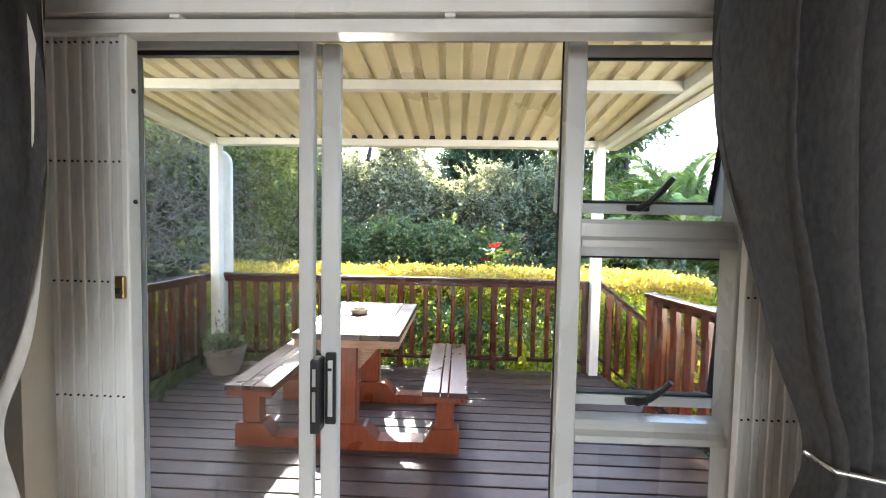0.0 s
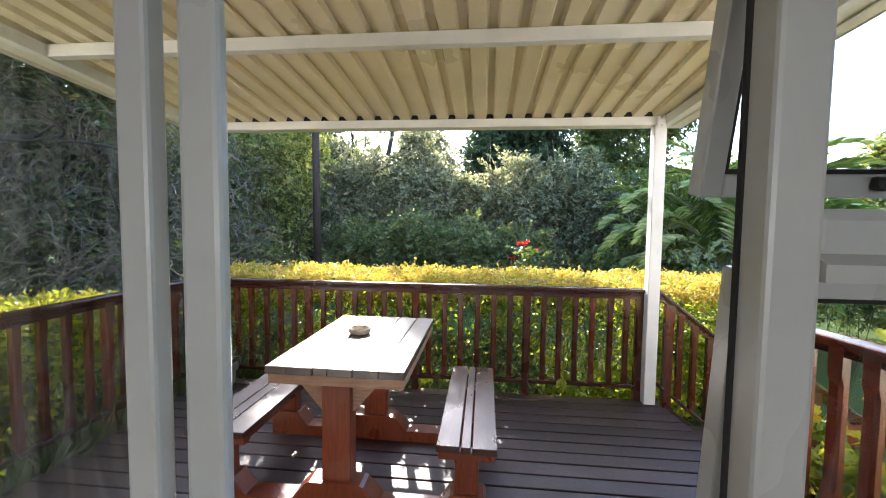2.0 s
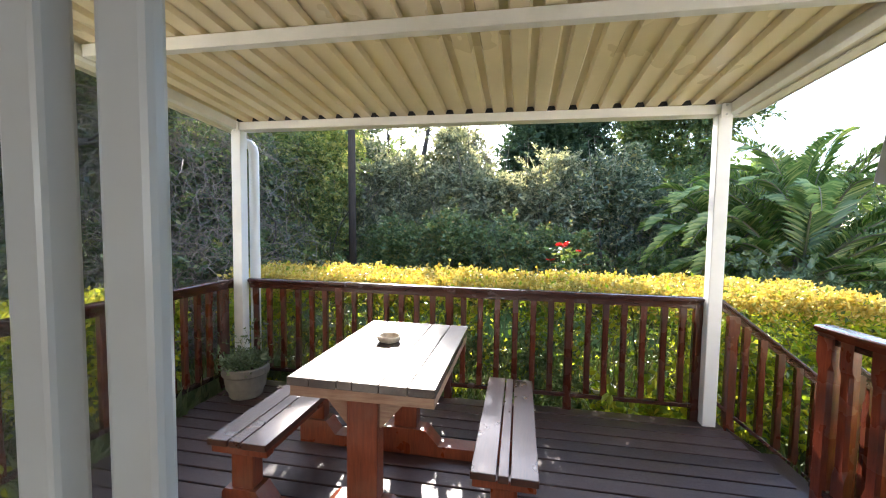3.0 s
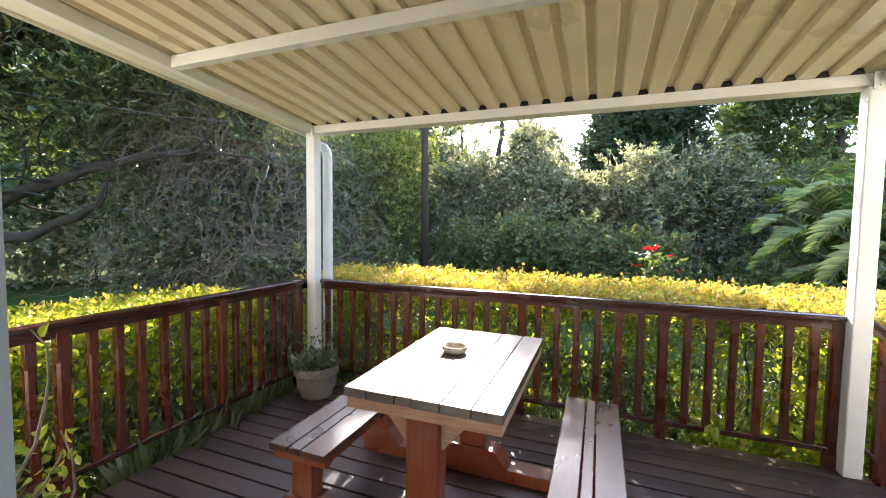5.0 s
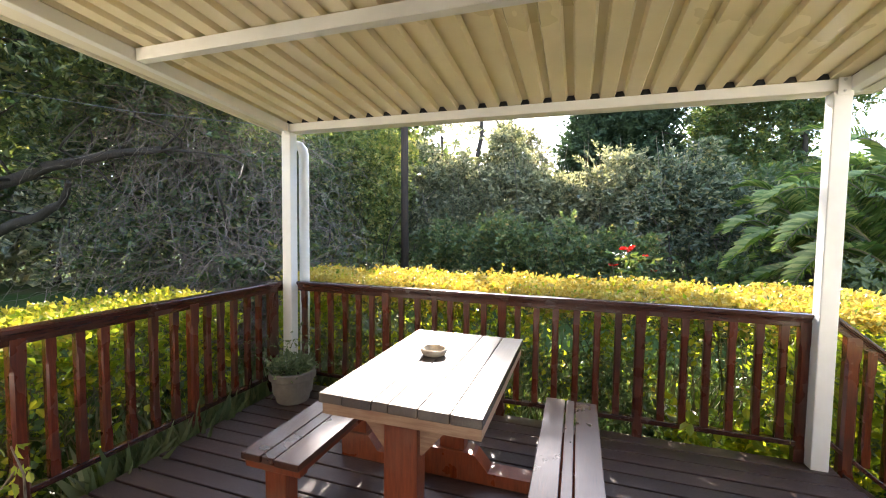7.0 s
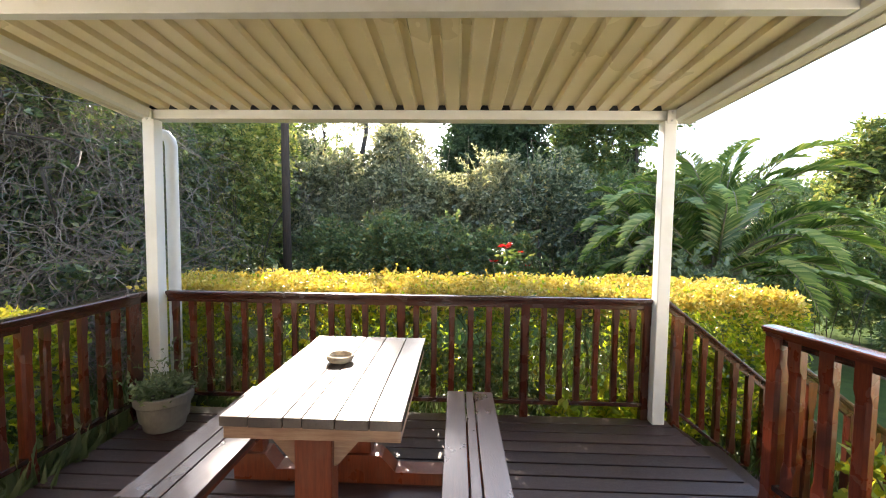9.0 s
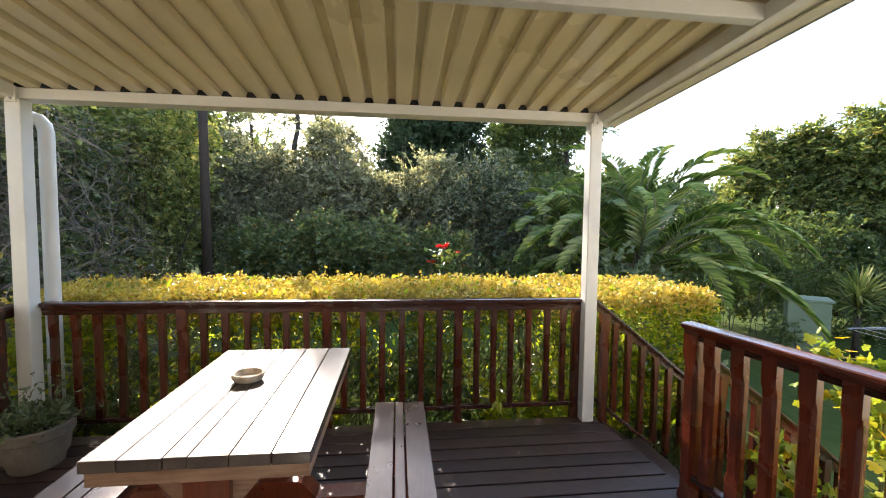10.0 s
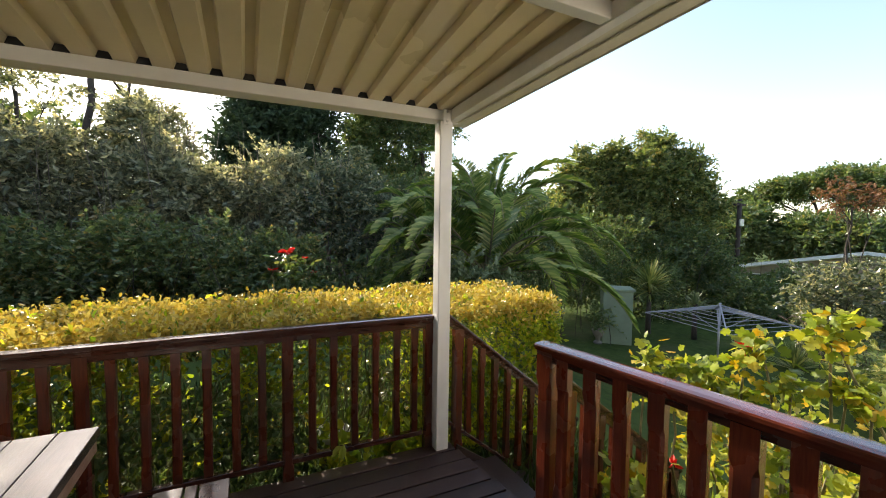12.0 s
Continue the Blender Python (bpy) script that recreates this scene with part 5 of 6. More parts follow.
tree("tree", "see-through young tree with thin twiggy crown", "tree", g_at(-4.6, 15.2), (-4.6, 15.2, 4.6), 0.07,
     [(-5.3, 15.2, 4.2, 1.1, 0.8, 0.8), (-4.0, 15.3, 4.6, 0.9, 0.8, 0.9), (-4.7, 15.2, 5.4, 0.9, 0.8, 0.6)], 1700, 0.12, L_OLIVE, 0.5, 60)
# the first, high blob is out of view, added to shade bench and deck
tree("tree", "leafy tree with an unseen added crown shading the left bench", "tree", g_at(-6.2, 15.6), (-5.6, 15.3, 6.8), 0.12,
     [(-5.2, 15.0, 7.75, 0.78, 0.5, 0.72), (-6.9, 16.4, 4.4, 1.0, 0.9, 0.8)], 15000, 0.14, L_OLIVE, 0.5, 150)
tree("tree", "small round-headed tree behind the shrubs", "tree", g_at(-2.4, 17.5), (-2.4, 17.5, 4.6), 0.1,
     [(-2.5, 17.4, 4.9, 0.8, 0.8, 0.6), (-2.0, 17.6, 4.2, 0.9, 0.8, 0.7)], 6000, 0.12, L_OLIVE, 0.45, 60)


def utility_pole(label, base, top, r):
    p = thing("utility_pole", label, "pole", base)
    part("shaft", tube(bmesh.new(), [base, ((base[0] + top[0]) / 2, (base[1] + top[1]) / 2, (base[2] + top[2]) / 2), top], [r, r * 0.92, r * 0.85], 12), M_POLE, p, smooth=True)
    return p


utility_pole("tall dark creosoted wooden pole", g_at(-3.55, 9.66), (-3.62, 9.66, 6.4), 0.085)
wire = thing("overhead_cable", "thin grey overhead cable to the veranda", "cable", (-2.5, 4.6, 2.33))
part("strand", tube(bmesh.new(), [(-2.54, 4.62, 2.34), (-4.2, 4.4, 2.55), (-6.5, 4.0, 2.95), (-10.0, 3.5, 3.8)], 0.004, 5), M_WIRE, wire)


def poinsettia():
    b = g_at(0.83, 9.31)
    p = thing("poinsettia", "slender shrub with a few red flower heads", "shrub", b)
    heads = [(0.84, 9.31, 1.10), (1.12, 9.35, 0.98), (0.62, 9.4, 0.80), (1.3, 9.5, 0.72)]
    bm = bmesh.new()
    for h in heads:
        limb(bm, (b[0] + rng.normal(0, 0.08), b[1] + rng.normal(0, 0.08), b[2]), h, 0.014, 0.006, 0.08, 6, 5)
    part("stems", bm, M_STEM, p)
    g, red = [], []
    for i, h in enumerate(heads):
        z = rng.uniform(h[2] - 0.5, h[2] - 0.05, 60)
        pts = np.stack([h[0] + rng.normal(0, 0.10, 60), h[1] + rng.normal(0, 0.10, 60), z], -1)
        g.append(leaf_geo(pts, unit(pts - np.array([h[0], h[1], h[2] - 0.3])) * [1, 1, 0.2], 0.13, 0.5, 0.35, 0.4, True))
        n = 14 if i < 2 else 7
        a = np.linspace(0, 2 * math.pi, n, endpoint=False)
        red.append(leaf_geo(np.tile(h, (n, 1)), np.stack([np.cos(a), np.sin(a), 0.12 + 0 * a], -1), 0.14 if i == 0 else 0.09, 0.42, 0.0, 0.15, True))
    foliage("leaves", g, L_DARK, p)
    for r in red:
        foliage("flower_head", [r], L_RED, p, "red star-shaped bracts")


poinsettia()


def palm(base, height, n, length, label, low=8.0):
    """Feather palm: arching fronds with two combs of narrow leaflets that hang at the tips."""
    b = np.array(base)
    p = thing("palm_tree", label, "palm", base)
    part("trunk", tube(bmesh.new(), [base, (b[0], b[1], b[2] + height * 0.5), (b[0], b[1], b[2] + height)], [0.26, 0.22, 0.2], 12), M_BARK, p, smooth=True)
    top = b + [0, 0, height]
    for i in range(n):
        az = i * 2.39996 + rng.uniform(-0.25, 0.25)
        el = radians(87 - (87 - low) * (i / n) ** 1.05 + rng.uniform(-5, 5))
        L = length * rng.uniform(0.82, 1.08)
        steps = 16
        d = np.array([math.cos(az) * math.cos(el), math.sin(az) * math.cos(el), math.sin(el)])
        swing = np.array([-math.sin(az), math.cos(az), 0]) * rng.normal(0, 0.02)
        hang = np.array([math.cos(az) * 0.35, math.sin(az) * 0.35, -1.0])
        pts = [top + d * 0.12]
        for k in range(steps):
            d = unit(d + hang * 0.42 * (k / steps) ** 2.0 * (0.7 + 0.5 * math.cos(el)) + swing)
            pts.append(pts[-1] + d * L / steps)
        pts = np.array(pts)
        bm = bmesh.new()
        tube(bm, pts.tolist(), np.linspace(0.024, 0.005, steps + 1).tolist(), 5)
        fr = part("frond", bm, M_STEM, p)
        ts = np.linspace(0.14, 0.995, 78)
        pos = np.stack([np.interp(ts * steps, np.arange(steps + 1), pts[:, c]) for c in range(3)], -1)
        tang = unit(np.gradient(pos, axis=0))
        side = unit(np.cross(tang, np.array([0.02, 0.03, 1.0])))
        up = np.cross(side, tang)
        leng = 0.42 * np.sin(np.pi * np.clip(ts * 0.80 + 0.14, 0, 1)) ** 0.6 * rng.uniform(0.85, 1.1, len(ts))
        V, F = [], []
        for sg in (-1, 1):
            dv = unit(tang * 0.72 + sg * side * 0.78 + up * 0.46 + rng.normal(0, 0.08, tang.shape))
            dn = unit(dv + np.array([0, 0, -0.6]) + tang * 0.15)
            wv = unit(np.cross(dv, up)) * 0.0048
            for j in range(len(ts)):
                a, e = pos[j], leng[j]
                mid = a + dv[j] * e * 0.55
                m0 = len(V)
                V += [a, mid + wv[j], mid + dn[j] * e * 0.5, mid - wv[j]]
                F += [(m0, m0 + 1, m0 + 2), (m0, m0 + 2, m0 + 3)]
        raw("leaf_fringe", np.array(V), F, L_PALM, fr, kind="stuff")


palm(g_at(5.0, 9.6), 1.65, 46, 3.1, "large feathery date palm with arching fronds")
palm(g_at(3.9, 10.4), 1.5, 22, 2.0, "younger feathery palm beside the large one", 42.0)


def rosette(name, label, at, height, n, length, wide, leaf):
    r = thing(name, label, "shrub", at)
    b = np.array(at)
    if height > 0.1:
        part("trunk", tube(bmesh.new(), [at, (at[0], at[1], at[2] + height)], [0.09, 0.06], 8), M_BARK, r, smooth=True)
    V, F = [], []
    for i in range(n):
        az, el = rng.uniform(0, 2 * math.pi), radians(rng.uniform(-15, 85))
        z = b + [0, 0, height * rng.uniform(0.75, 1.02)]
        d = np.array([math.cos(az) * math.cos(el), math.sin(az) * math.cos(el), math.sin(el)])
        s = unit(np.cross(d, [0, 0, 1.0])) * wide
        L = length * rng.uniform(0.75, 1.1)
        m0 = len(V)
        V += [z - s * 0.5, z + s * 0.5, z + d * L * 0.55 + s * 0.6, z + d * L * 0.55 - s * 0.6, z + d * L + np.array([0, 0, -0.05 * L])]
        F += [(m0, m0 + 1, m0 + 2, m0 + 3), (m0 + 3, m0 + 2, m0 + 4)]
    raw("leaf_rosette", np.array(V), F, leaf, r, kind="stuff")


rosette("yucca", "spiky green yucca with sword-shaped leaves", g_at(12.21, 11.05), 1.75, 190, 0.95, 0.055, L_FRESH)
rosette("yucca", "small spiky yucca near the clothes line", g_at(12.95, 9.97), 1.2, 90, 0.55, 0.04, L_GREY)
rosette("yucca", "low strappy plant under the clothes line", g_at(12.6, 7.2), 0.05, 90, 0.8, 0.04, L_FRESH)

# right-hand big tree and what stands round it
tree("tree", "large leafy tree with a rounded uneven crown", "tree", g_at(17.4, 15.8), (17.4, 15.8, 3.8), 0.25,
     [(15.8, 17.5, 4.65, 0.88, 0.88, 0.84), (16.7, 16.6, 4.9, 0.97, 0.97, 0.88), (17.8, 15.3, 5.45, 0.75, 0.75, 0.7), (17.7, 15.4, 3.9, 1.58, 1.5, 1.41), (18.5, 14.2, 4.1, 1.14, 1.06, 0.97), (19.0, 13.5, 2.8, 0.88, 0.88, 0.97), (16.2, 17.1, 2.8, 1.5, 1.41, 1.5), (17.4, 15.7, 1.7, 2.02, 1.76, 1.67), (18.7, 13.9, 1.0, 1.41, 1.32, 1.58), (15.2, 18.1, 4.1, 0.53, 0.53, 0.53), (15.1, 18.2, 2.2, 0.88, 0.88, 1.14)], 84000, 0.17, L_BROAD, 0.5, 300, 0.13)
for label, x, y, blobs, count, leaf in (
    ("dense dark shrubs below the big tree", 15.6, 13.6, [(15.0, 14.4, 0.2, 1.8, 1.3, 1.9), (16.8, 13.2, 0.0, 1.7, 1.3, 1.9), (13.4, 14.6, 0.3, 1.6, 1.3, 2.0), (14.6, 12.6, -0.7, 1.4, 1.0, 1.2), (12.0, 13.8, -0.2, 1.5, 1.2, 1.7)], 40000, L_DARK),
    ("dark shrubs along the boundary", 19.0, 11.6, [(18.0, 12.4, -0.4, 1.3, 1.2, 1.5), (20.0, 10.2, -0.9, 1.6, 1.3, 1.0), (17.2, 10.6, -1.0, 1.4, 1.1, 0.9)], 24000, L_DARK),
    ("grey-green bushy shrub beside the neighbour's house", 14.3, 7.0, [(14.15, 7.6, -0.2, 0.8, 0.8, 0.9), (14.5, 6.8, 0.0, 0.85, 0.8, 1.0), (14.8, 6.0, 0.0, 0.9, 0.9, 1.1), (14.3, 7.0, -1.0, 1.1, 1.1, 0.9)], 9000, L_SILVER),
    ("rounded clipped green bush on the lawn", 10.8, 4.3, [(10.8, 4.2, -1.1, 1.5, 1.2, 0.95), (12.2, 3.2, -1.0, 1.5, 1.2, 1.0)], 14000, L_FRESH),
    ("tall dark shrubs between the palm and the big tree", 9.6, 13.6, [(8.0, 13.4, 0.4, 1.5, 1.1, 1.9), (9.6, 13.8, 0.5, 1.6, 1.2, 2.1), (11.2, 14.6, 0.6, 1.6, 1.2, 2.3), (6.8, 12.6, -0.1, 1.2, 1.0, 1.3)], 26000, L_DARK),
    ("leafy shrub in front of the palm", 3.6, 8.0, [(3.6, 8.0, 0.3, 0.55, 0.5, 0.75), (4.2, 8.2, 0.2, 0.5, 0.4, 0.6)], 3200, L_GREY),
    ("low dark shrubs behind the golden hedge", 2.2, 9.8, [(2.3, 10.0, 0.15, 0.9, 0.7, 0.75), (3.3, 10.2, 0.2, 0.8, 0.7, 0.8)], 6000, L_DARK)):
    shrub("shrub", label, "shrub", g_at(x, y), blobs, count, 0.11, leaf, 0.55, 200, 0.16, 30, 0.012)


def umbrella_tree():
    base = g_at(52, 21)
    blobs = [(49.5, 26.4, 5.2, 2.2, 2.0, 0.9), (50.7, 23.9, 5.9, 3.0, 2.6, 0.9), (51.8, 21.2, 6.4, 3.4, 2.8, 0.9), (52.8, 18.3, 6.2, 3.4, 2.8, 1.0), (53.5, 15.6, 5.5, 3.2, 2.6, 1.1), (51.5, 19.0, 4.6, 2.2, 2.2, 0.6)]
    tree("tree", "flat-topped umbrella tree in the distance", "tree", base, (52, 21, 2.6), 0.4, blobs, 44000, 0.30, L_DARK, 0.5, 260)


umbrella_tree()
tree("tree", "nearly bare small tree with rusty tufts", "tree", g_at(22.9, 9.9), (22.9, 9.9, 2.6), 0.06, [(22.64, 10.6, 3.2, 0.42, 0.42, 0.3), (22.84, 10.05, 3.5, 0.46, 0.4, 0.32), (23.0, 9.5, 2.65, 0.5, 0.4, 0.3), (22.75, 10.3, 2.6, 0.45, 0.4, 0.28), (23.1, 9.2, 3.1, 0.45, 0.4, 0.45)], 1500, 0.11, L_RUST, 0.5, 60)
for label, size, count, leaf, blobs in (
    ("dark distant tree beyond the neighbour's house", 0.24, 17000, L_DARK, [(32, 19, 1.5, 1.7, 1.7, 1.5), (31.5, 20.5, 0.3, 2.4, 2.4, 2.0), (33.5, 15.7, 1.0, 2.4, 2.4, 1.4), (34.2, 13.4, 0.8, 2.4, 2.4, 1.5), (48, 4, 0.8, 4, 4, 2.4), (46, -6, 0.8, 4, 4, 2.4)]),
    ("distant broad-crowned tree beyond the garden", 0.36, 8000, L_DARK, [(28, 34, 2.2, 5, 4, 3.2), (18, 36, 3.0, 5, 4, 3.6), (8, 34, 3.0, 5, 4, 3.8), (-2, 33, 2.2, 5, 4, 3.2), (-12, 32, 3.2, 5, 4, 4.2)]),
    ("tall leafy tree beyond the thicket", 0.24, 19000, L_DARK, [(-11.5, 13.5, 3.0, 3.0, 2.5, 3.0), (-8.5, 15.5, 3.4, 3.0, 2.5, 3.2), (-14.5, 10.0, 3.4, 3.0, 3.0, 3.0), (-6.4, 16.8, 2.2, 2.2, 2.0, 1.7)]),
    ("pale dry bush at the edge of the field", 0.16, 7000, L_OLIVE, [(-15.5, 6.5, 0.8, 2.4, 2.2, 1.9), (-17.5, 3.5, 0.8, 2.6, 2.2, 2.0), (-14.0, 9.0, 0.7, 2.2, 2.0, 1.8), (-20.0, 6.0, 1.6, 3.0, 2.6, 2.6)])):
    for x, y, z, rx, ry, rz in blobs:
        tree("bush" if leaf is L_OLIVE else "tree", label, "bush" if leaf is L_OLIVE else "tree", g_at(x, y), (x, y, z), 0.05 * rx,
             [(x, y, z, rx, ry, rz), (x + 0.4 * rx, y - 0.2 * ry, z + 0.45 * rz, rx * 0.6, ry * 0.6, rz * 0.6), (x - 0.5 * rx, y - 0.3 * ry, z + 0.2 * rz, rx * 0.6, ry * 0.6, rz * 0.6)], count, size, leaf, 0.6, 150, 0.17)


def neighbour_house():
    h = thing("neighbour_house", "low neighbouring house with a white shallow gable roof", "house", (24.5, 16.2, -2.6))
    m = Matrix.Translation((24.5, 16.2, 0)) @ Matrix.Rotation(radians(-66.5), 4, "Z")
    def put(bm):
        for v in bm.verts:
            v.co.z -= 0.16 * max(v.co.y, 0.0)
        bmesh.ops.transform(bm, matrix=m, verts=bm.verts[:])
        return bm
    part("wall", put(prism(bmesh.new(), [(0.6, -2.8), (0.6, -0.62), (6.0, 0.44), (9.4, 0.06), (9.4, -2.8)], "y", 0.0, 3.2)), M_HOUSE, h)
    part("roof", put(prism(bmesh.new(), [(0.0, -0.66), (6.0, 0.50), (10.0, 0.05), (10.0, 0.21), (6.0, 0.67), (0.0, -0.50)], "y", -0.7, 3.6)), M_ROOFW, h, "white roof edge")
    for x in (1.6, 4.0, 6.6):
        w = part("window", box(bmesh.new(), (x, -0.03, -1.7), (x + 1.3, -0.003, -0.75), 0, m), M_ROOFW, h)
        part("pane", box(bmesh.new(), (x + 0.06, -0.045, -1.64), (x + 0.62, -0.032, -0.81), 0, m), M_DARKWIN, w)
        part("pane", box(bmesh.new(), (x + 0.68, -0.045, -1.64), (x + 1.24, -0.032, -0.81), 0, m), M_DARKWIN, w)


neighbour_house()
sp = utility_pole("weathered street pole with a grey meter box", g_at(19.2, 12.2), (19.2, 12.2, 2.9), 0.10)
block("meter_box", (19.05, 12.05, 1.75), (19.32, 12.12, 2.05), M_ALU, sp, 0.01, "grey box")
block("crossbar", (18.8, 12.16, 2.62), (19.6, 12.24, 2.70), M_POLE, sp, 0.005)


def green_shed():
    s = thing("garden_tank", "pale green painted square tank with a flat lid", "tank", g_at(10.45, 10.85))
    m = Matrix.Translation((10.45, 10.85, 0)) @ Matrix.Rotation(radians(-40), 4, "Z")
    part("body", box(bmesh.new(), (-0.42, -0.35, -1.95), (0.42, 0.35, -0.30), 0.02, m), M_SHED, s)
    part("lid", box(bmesh.new(), (-0.47, -0.40, -0.299), (0.47, 0.40, -0.23), 0.015, m), M_SHED, s, "paler lid")
    p = thing("urn", "small pale garden urn with a leafy plant", "urn", g_at(9.76, 10.87))
    c = (9.76, 10.87, -1.9)
    part("vase", spin(bmesh.new(), [(0.12, 0), (0.13, 0.05), (0.06, 0.1), (0.07, 0.16), (0.17, 0.32), (0.19, 0.42), (0.15, 0.42), (0.1, 0.4)], c, 18), M_POT, p)
    foliage("leaves", crown([(9.76, 10.87, -1.2, 0.3, 0.3, 0.4)], 500, 0.12, 0.4, 0.2, 40), L_DARK, p, kind="stuff")


green_shed()


def clothes_line():
    """A rotary line: post, four arms and squares of cord."""
    c = np.array((9.8, 7.45, -1.9))
    k = thing("rotary_clothes_line", "grey rotary clothes line with sloping arms and cords", "clothes line", tuple(c))
    hub = c + [0, 0, 1.78]
    part("post", tube(bmesh.new(), [tuple(c), tuple(hub + [0, 0, 0.05])], 0.024, 10), M_LINEM, k, smooth=True)
    tips = []
    for i in range(4):
        a = radians(35 + 90 * i)
        tip = hub + np.array([math.cos(a) * 1.5, math.sin(a) * 1.5, -0.34])
        tips.append(tip)
        part("arm", tube(bmesh.new(), [tuple(hub), tuple(tip)], 0.015, 7), M_LINEM, k)
        part("strut", tube(bmesh.new(), [tuple(c + [0, 0, 1.2]), tuple(hub + (tip - hub) * 0.45)], 0.008, 6), M_LINEM, k)
    for t in np.linspace(0.35, 1.0, 6):
        pts = [tuple(hub + (q - hub) * t) for q in tips]
        part("cord", tube(bmesh.new(), pts + [pts[0]], 0.006, 4, False), M_LINEM, k)


clothes_line()


def side_shrub():
    """The lobed-leaved shrub with red flowers beside the heavy railing."""
    base = (2.75, 3.05, -0.75)
    s = thing("garden_shrub", "tall open shrub with lobed lime leaves and red flowers", "shrub", base)
    tips = []
    for i in range(52):
        tx, ty = 2.85 + rng.uniform(-0.6, 0.95), 3.0 + rng.uniform(-1.1, 0.85)
        tip = Vector((tx, ty, rng.uniform(-0.05, 0.62) - 0.10 * (tx - 2.7)))
        bm = bmesh.new()
        p = limb(bm, (base[0] * 0.5 + tx * 0.5 + rng.normal(0, 0.05), base[1] * 0.5 + ty * 0.5 + rng.normal(0, 0.05), base[2]), tip, 0.015, 0.006, 0.06, 7, 5)
        part("stem", bm, M_STEM, s)
        tips += [p[-1], p[-2]]
    for tip in ((2.54, 3.77, 0.75), (2.64, 3.63, 0.70), (2.84, 3.28, 0.93), (2.80, 3.33, 0.82), (2.95, 3.02, 1.08), (2.96, 3.0, 1.0), (2.98, 2.95, 0.74), (3.0, 2.86, 0.68), (2.74, 3.48, 0.68), (2.90, 3.15, 0.70), (1.82, 3.35, 0.42), (1.86, 3.15, 0.30), (1.80, 3.28, 0.2), (1.92, 2.9, 0.36)):
        bm = bmesh.new()
        near = tip[0] < 2.0
        p = limb(bm, (tip[0] + (0.4 if near else 0.04), tip[1] - 0.1, base[2] if not near else base[2] + 0.1), tip, 0.015, 0.006, 0.05, 7, 5)
        part("stem", bm, M_STEM, s)
        tips += [p[-1], p[-1], p[-2]]
    V, F, Y = [], [], []
    def lobed(c, d, size, VV, FF):
        side = unit(np.cross(d, rng.normal(size=3)))
        up = np.cross(side, d)
        prof = [(0, 0.02), (0.12, 0.30), (0.30, 0.34), (0.36, 0.22), (0.52, 0.44), (0.68, 0.36), (0.70, 0.20), (0.88, 0.18), (1.0, 0.0)]
        left = [c + d * (a * size) + side * (w * size) + up * (0.10 * w * size) for a, w in prof]
        right = [c + d * (a * size) - side * (w * size) + up * (0.10 * w * size) for a, w in prof]
        mid = [c + d * (a * size) - up * 0.05 * a * a * size for a, _ in prof]
        m0, n = len(VV), len(prof)
        VV += left + mid + right
        for j in range(n - 1):
            FF += [(m0 + j, m0 + j + 1, m0 + n + j + 1, m0 + n + j), (m0 + n + j, m0 + n + j + 1, m0 + 2 * n + j + 1, m0 + 2 * n + j)]
    VY, FY = [], []
    for k, t in enumerate(tips):
        for _ in range(24):
            d = unit(np.array([rng.normal(), rng.normal(), rng.uniform(-0.7, 0.6)]))
            c = np.array(t) + d * 0.02 + rng.normal(0, 0.04, 3)
            yellow = rng.random() < 0.06
            lobed(c, d, rng.uniform(0.04, 0.085), VY if yellow else V, FY if yellow else F)
    raw("leaves", np.array(V), F, L_SHRUB, s, "lobed lime green leaves", "stuff")
    raw("yellowing_leaves", np.array(VY), FY, L_YELLOW, s, "a few yellow-orange leaves", "stuff")
    red = []
    for h in ((2.81, 3.35, 0.90), (2.80, 3.34, 0.83), (2.45, 3.5, 0.2)):
        n = 12
        red.append(leaf_geo(np.tile(h, (n, 1)), unit(rng.normal(size=(n, 3)) + [0, 0, 0.6]), 0.045, 0.45, 0, 0.4, True))
    for r in red:
        foliage("flower_head", [r], L_RED, s, "red flower head")


side_shrub()


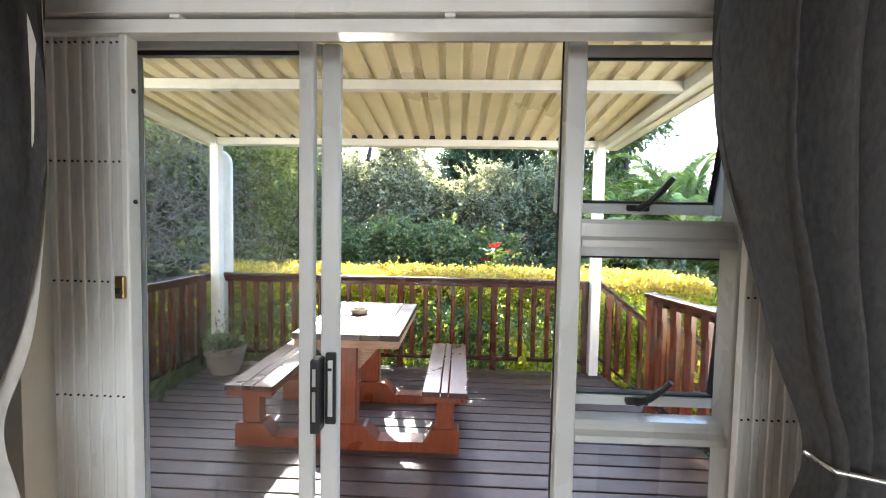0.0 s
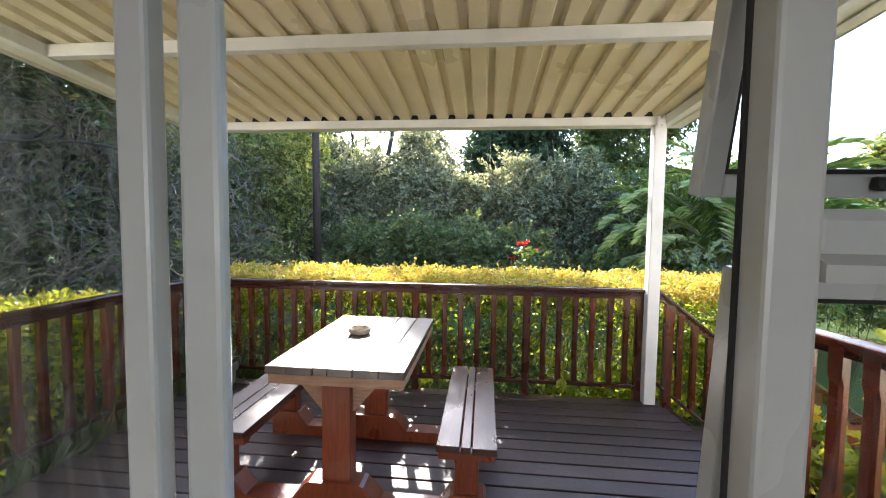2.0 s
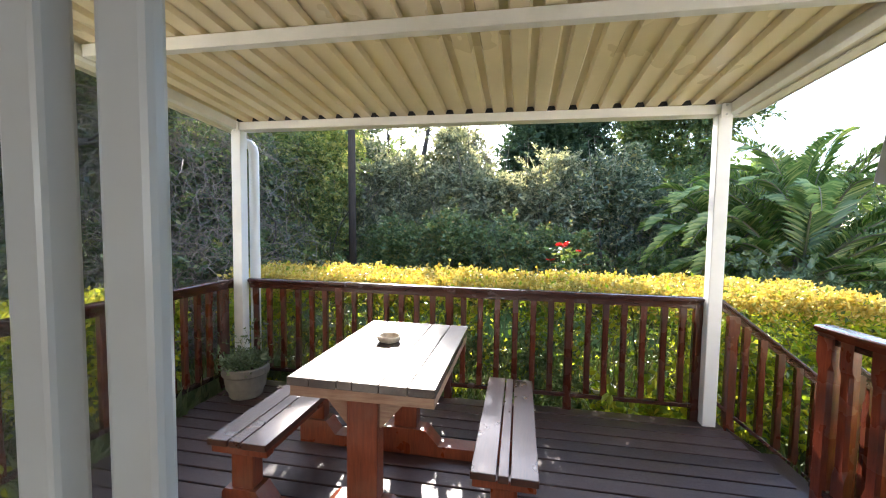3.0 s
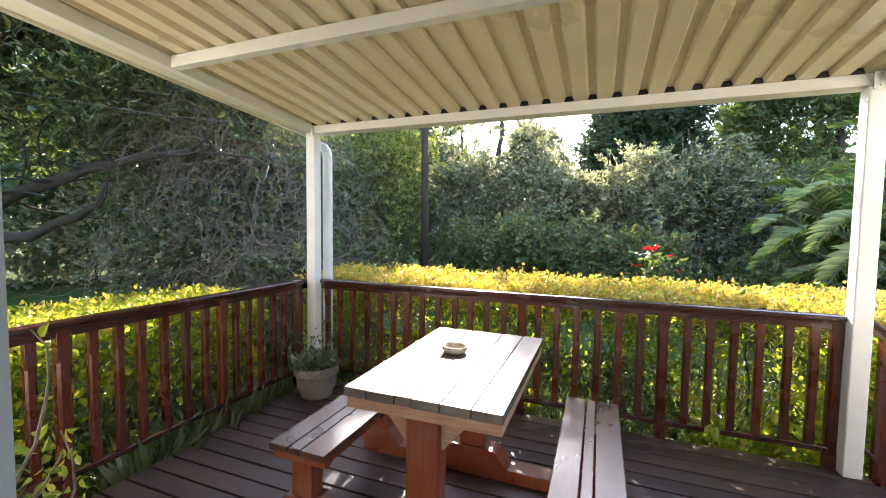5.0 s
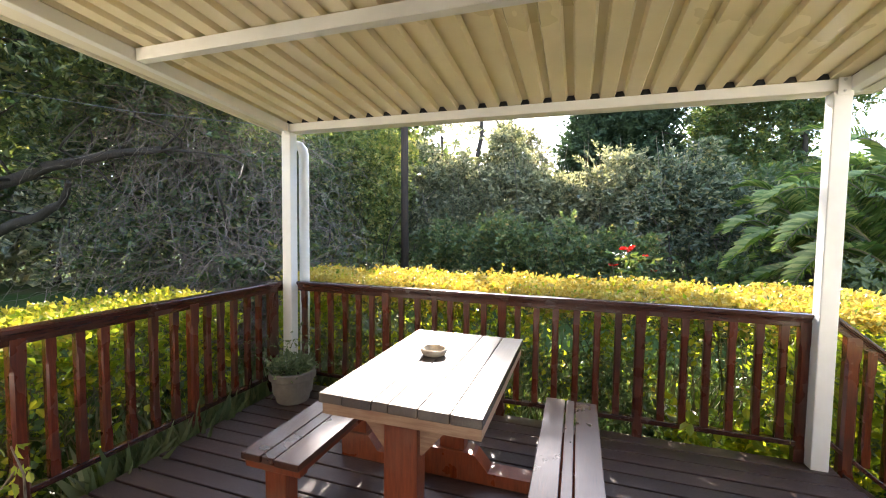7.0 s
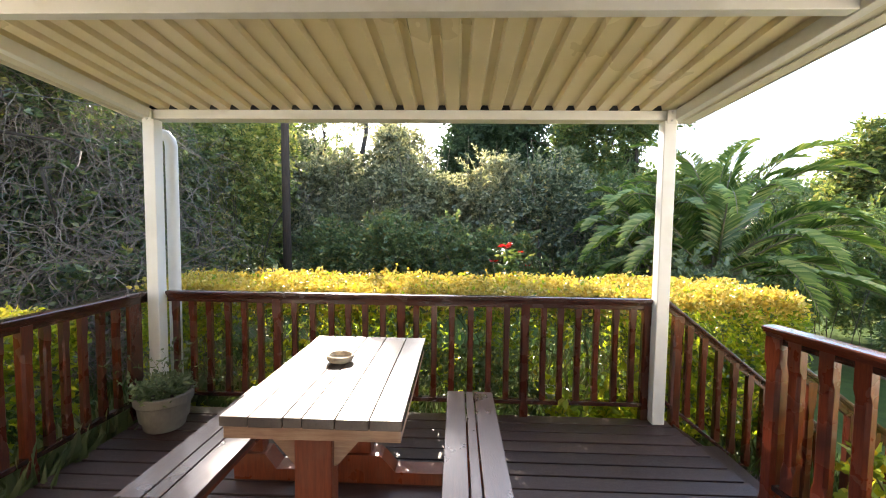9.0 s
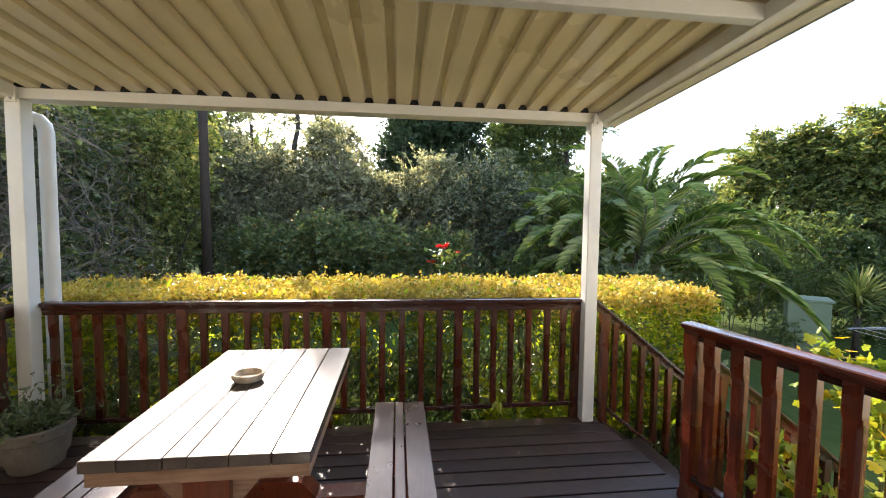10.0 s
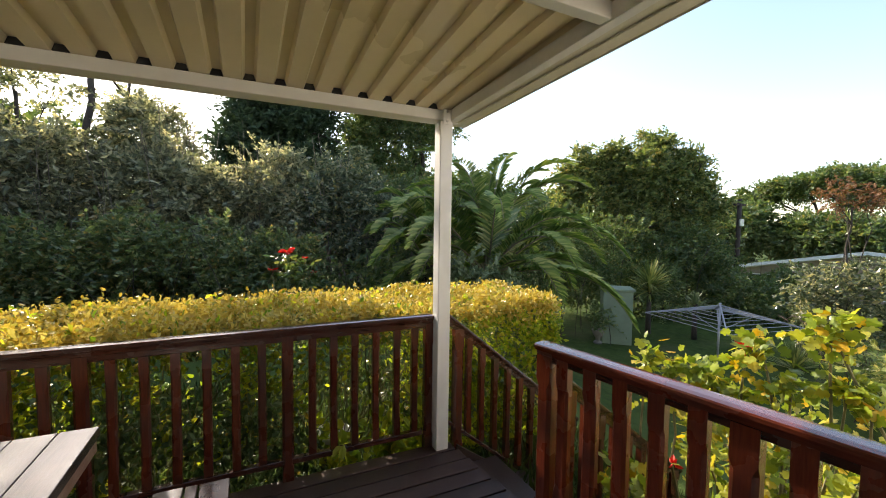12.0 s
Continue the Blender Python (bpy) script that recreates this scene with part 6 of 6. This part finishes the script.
def west_plant():
    """Sparse stems with small leaves growing up at the west end of the deck."""
    base = (-2.0, 2.05, 0.0)
    s = thing("deck_plant", "leggy plant with bare stems and few small leaves", "plant", base)
    tips = []
    for tip in ((-1.80, 2.26, 1.08), (-1.86, 2.22, 0.92), (-1.82, 2.34, 0.68), (-1.92, 2.40, 0.55), (-1.75, 2.25, 0.52), (-1.95, 2.30, 0.48), (-1.85, 2.18, 0.45), (-2.05, 2.30, 0.6)):
        bm = bmesh.new()
        p = limb(bm, (base[0] + rng.normal(0, 0.03), base[1] + rng.normal(0, 0.03), 0.16), tip, 0.008, 0.003, 0.12, 7, 5)
        tips += p[3:]
        part("stem", bm, M_TWIG, s)
    part("pot", spin(bmesh.new(), [(0.09, 0.001), (0.12, 0.15), (0.13, 0.19), (0.115, 0.19), (0.10, 0.16)], base, 20), M_POT, s)
    t = np.repeat(np.array(tips), 4, 0) + rng.normal(0, 0.02, (len(tips) * 4, 3))
    t = t[(t[:, 2] < 0.72) | (rng.random(len(t)) < 0.25)]
    foliage("leaves", [leaf_geo(t, unit(rng.normal(size=t.shape)), 0.05, 0.5, 0.1, 0.5, True)], L_SHRUB, s, "small pale green leaves")


west_plant()


def grass():
    n = 26000
    x = rng.uniform(-4.8, 3.4, n); y = rng.uniform(1.5, 7.2, n)
    w = ~((x > -2.44) & (x < 1.6) & (y < 4.6))
    x, y = x[w], y[w]
    z = ground_z(x, y)
    p = np.stack([x, y, z], -1)
    v, f = leaf_geo(p, np.tile([0, 0, 1.0], (len(p), 1)), 0.13, 0.09, 0.0, 0.35)
    g = raw("grass", v, f, L_GRASS)
    tagged(g, "rough green grass round the deck", "grass", kind="stuff")
    for y in np.linspace(3.15, 4.95, 13):
        c = (-2.60 + rng.normal(0, 0.05), y, -0.3)
        k = 60
        p = np.stack([c[0] + rng.normal(0, 0.03, k), c[1] + rng.normal(0, 0.03, k), np.full(k, -0.3)], -1)
        v, f = leaf_geo(p, np.tile([0, 0, 1.0], (k, 1)), 0.40, 0.06, 0.0, 0.4)
        tagged(raw("strappy_plant", v, f, L_GREY), "strappy grey-green plant along the deck's edge", "plant", "plants along the deck")


grass()
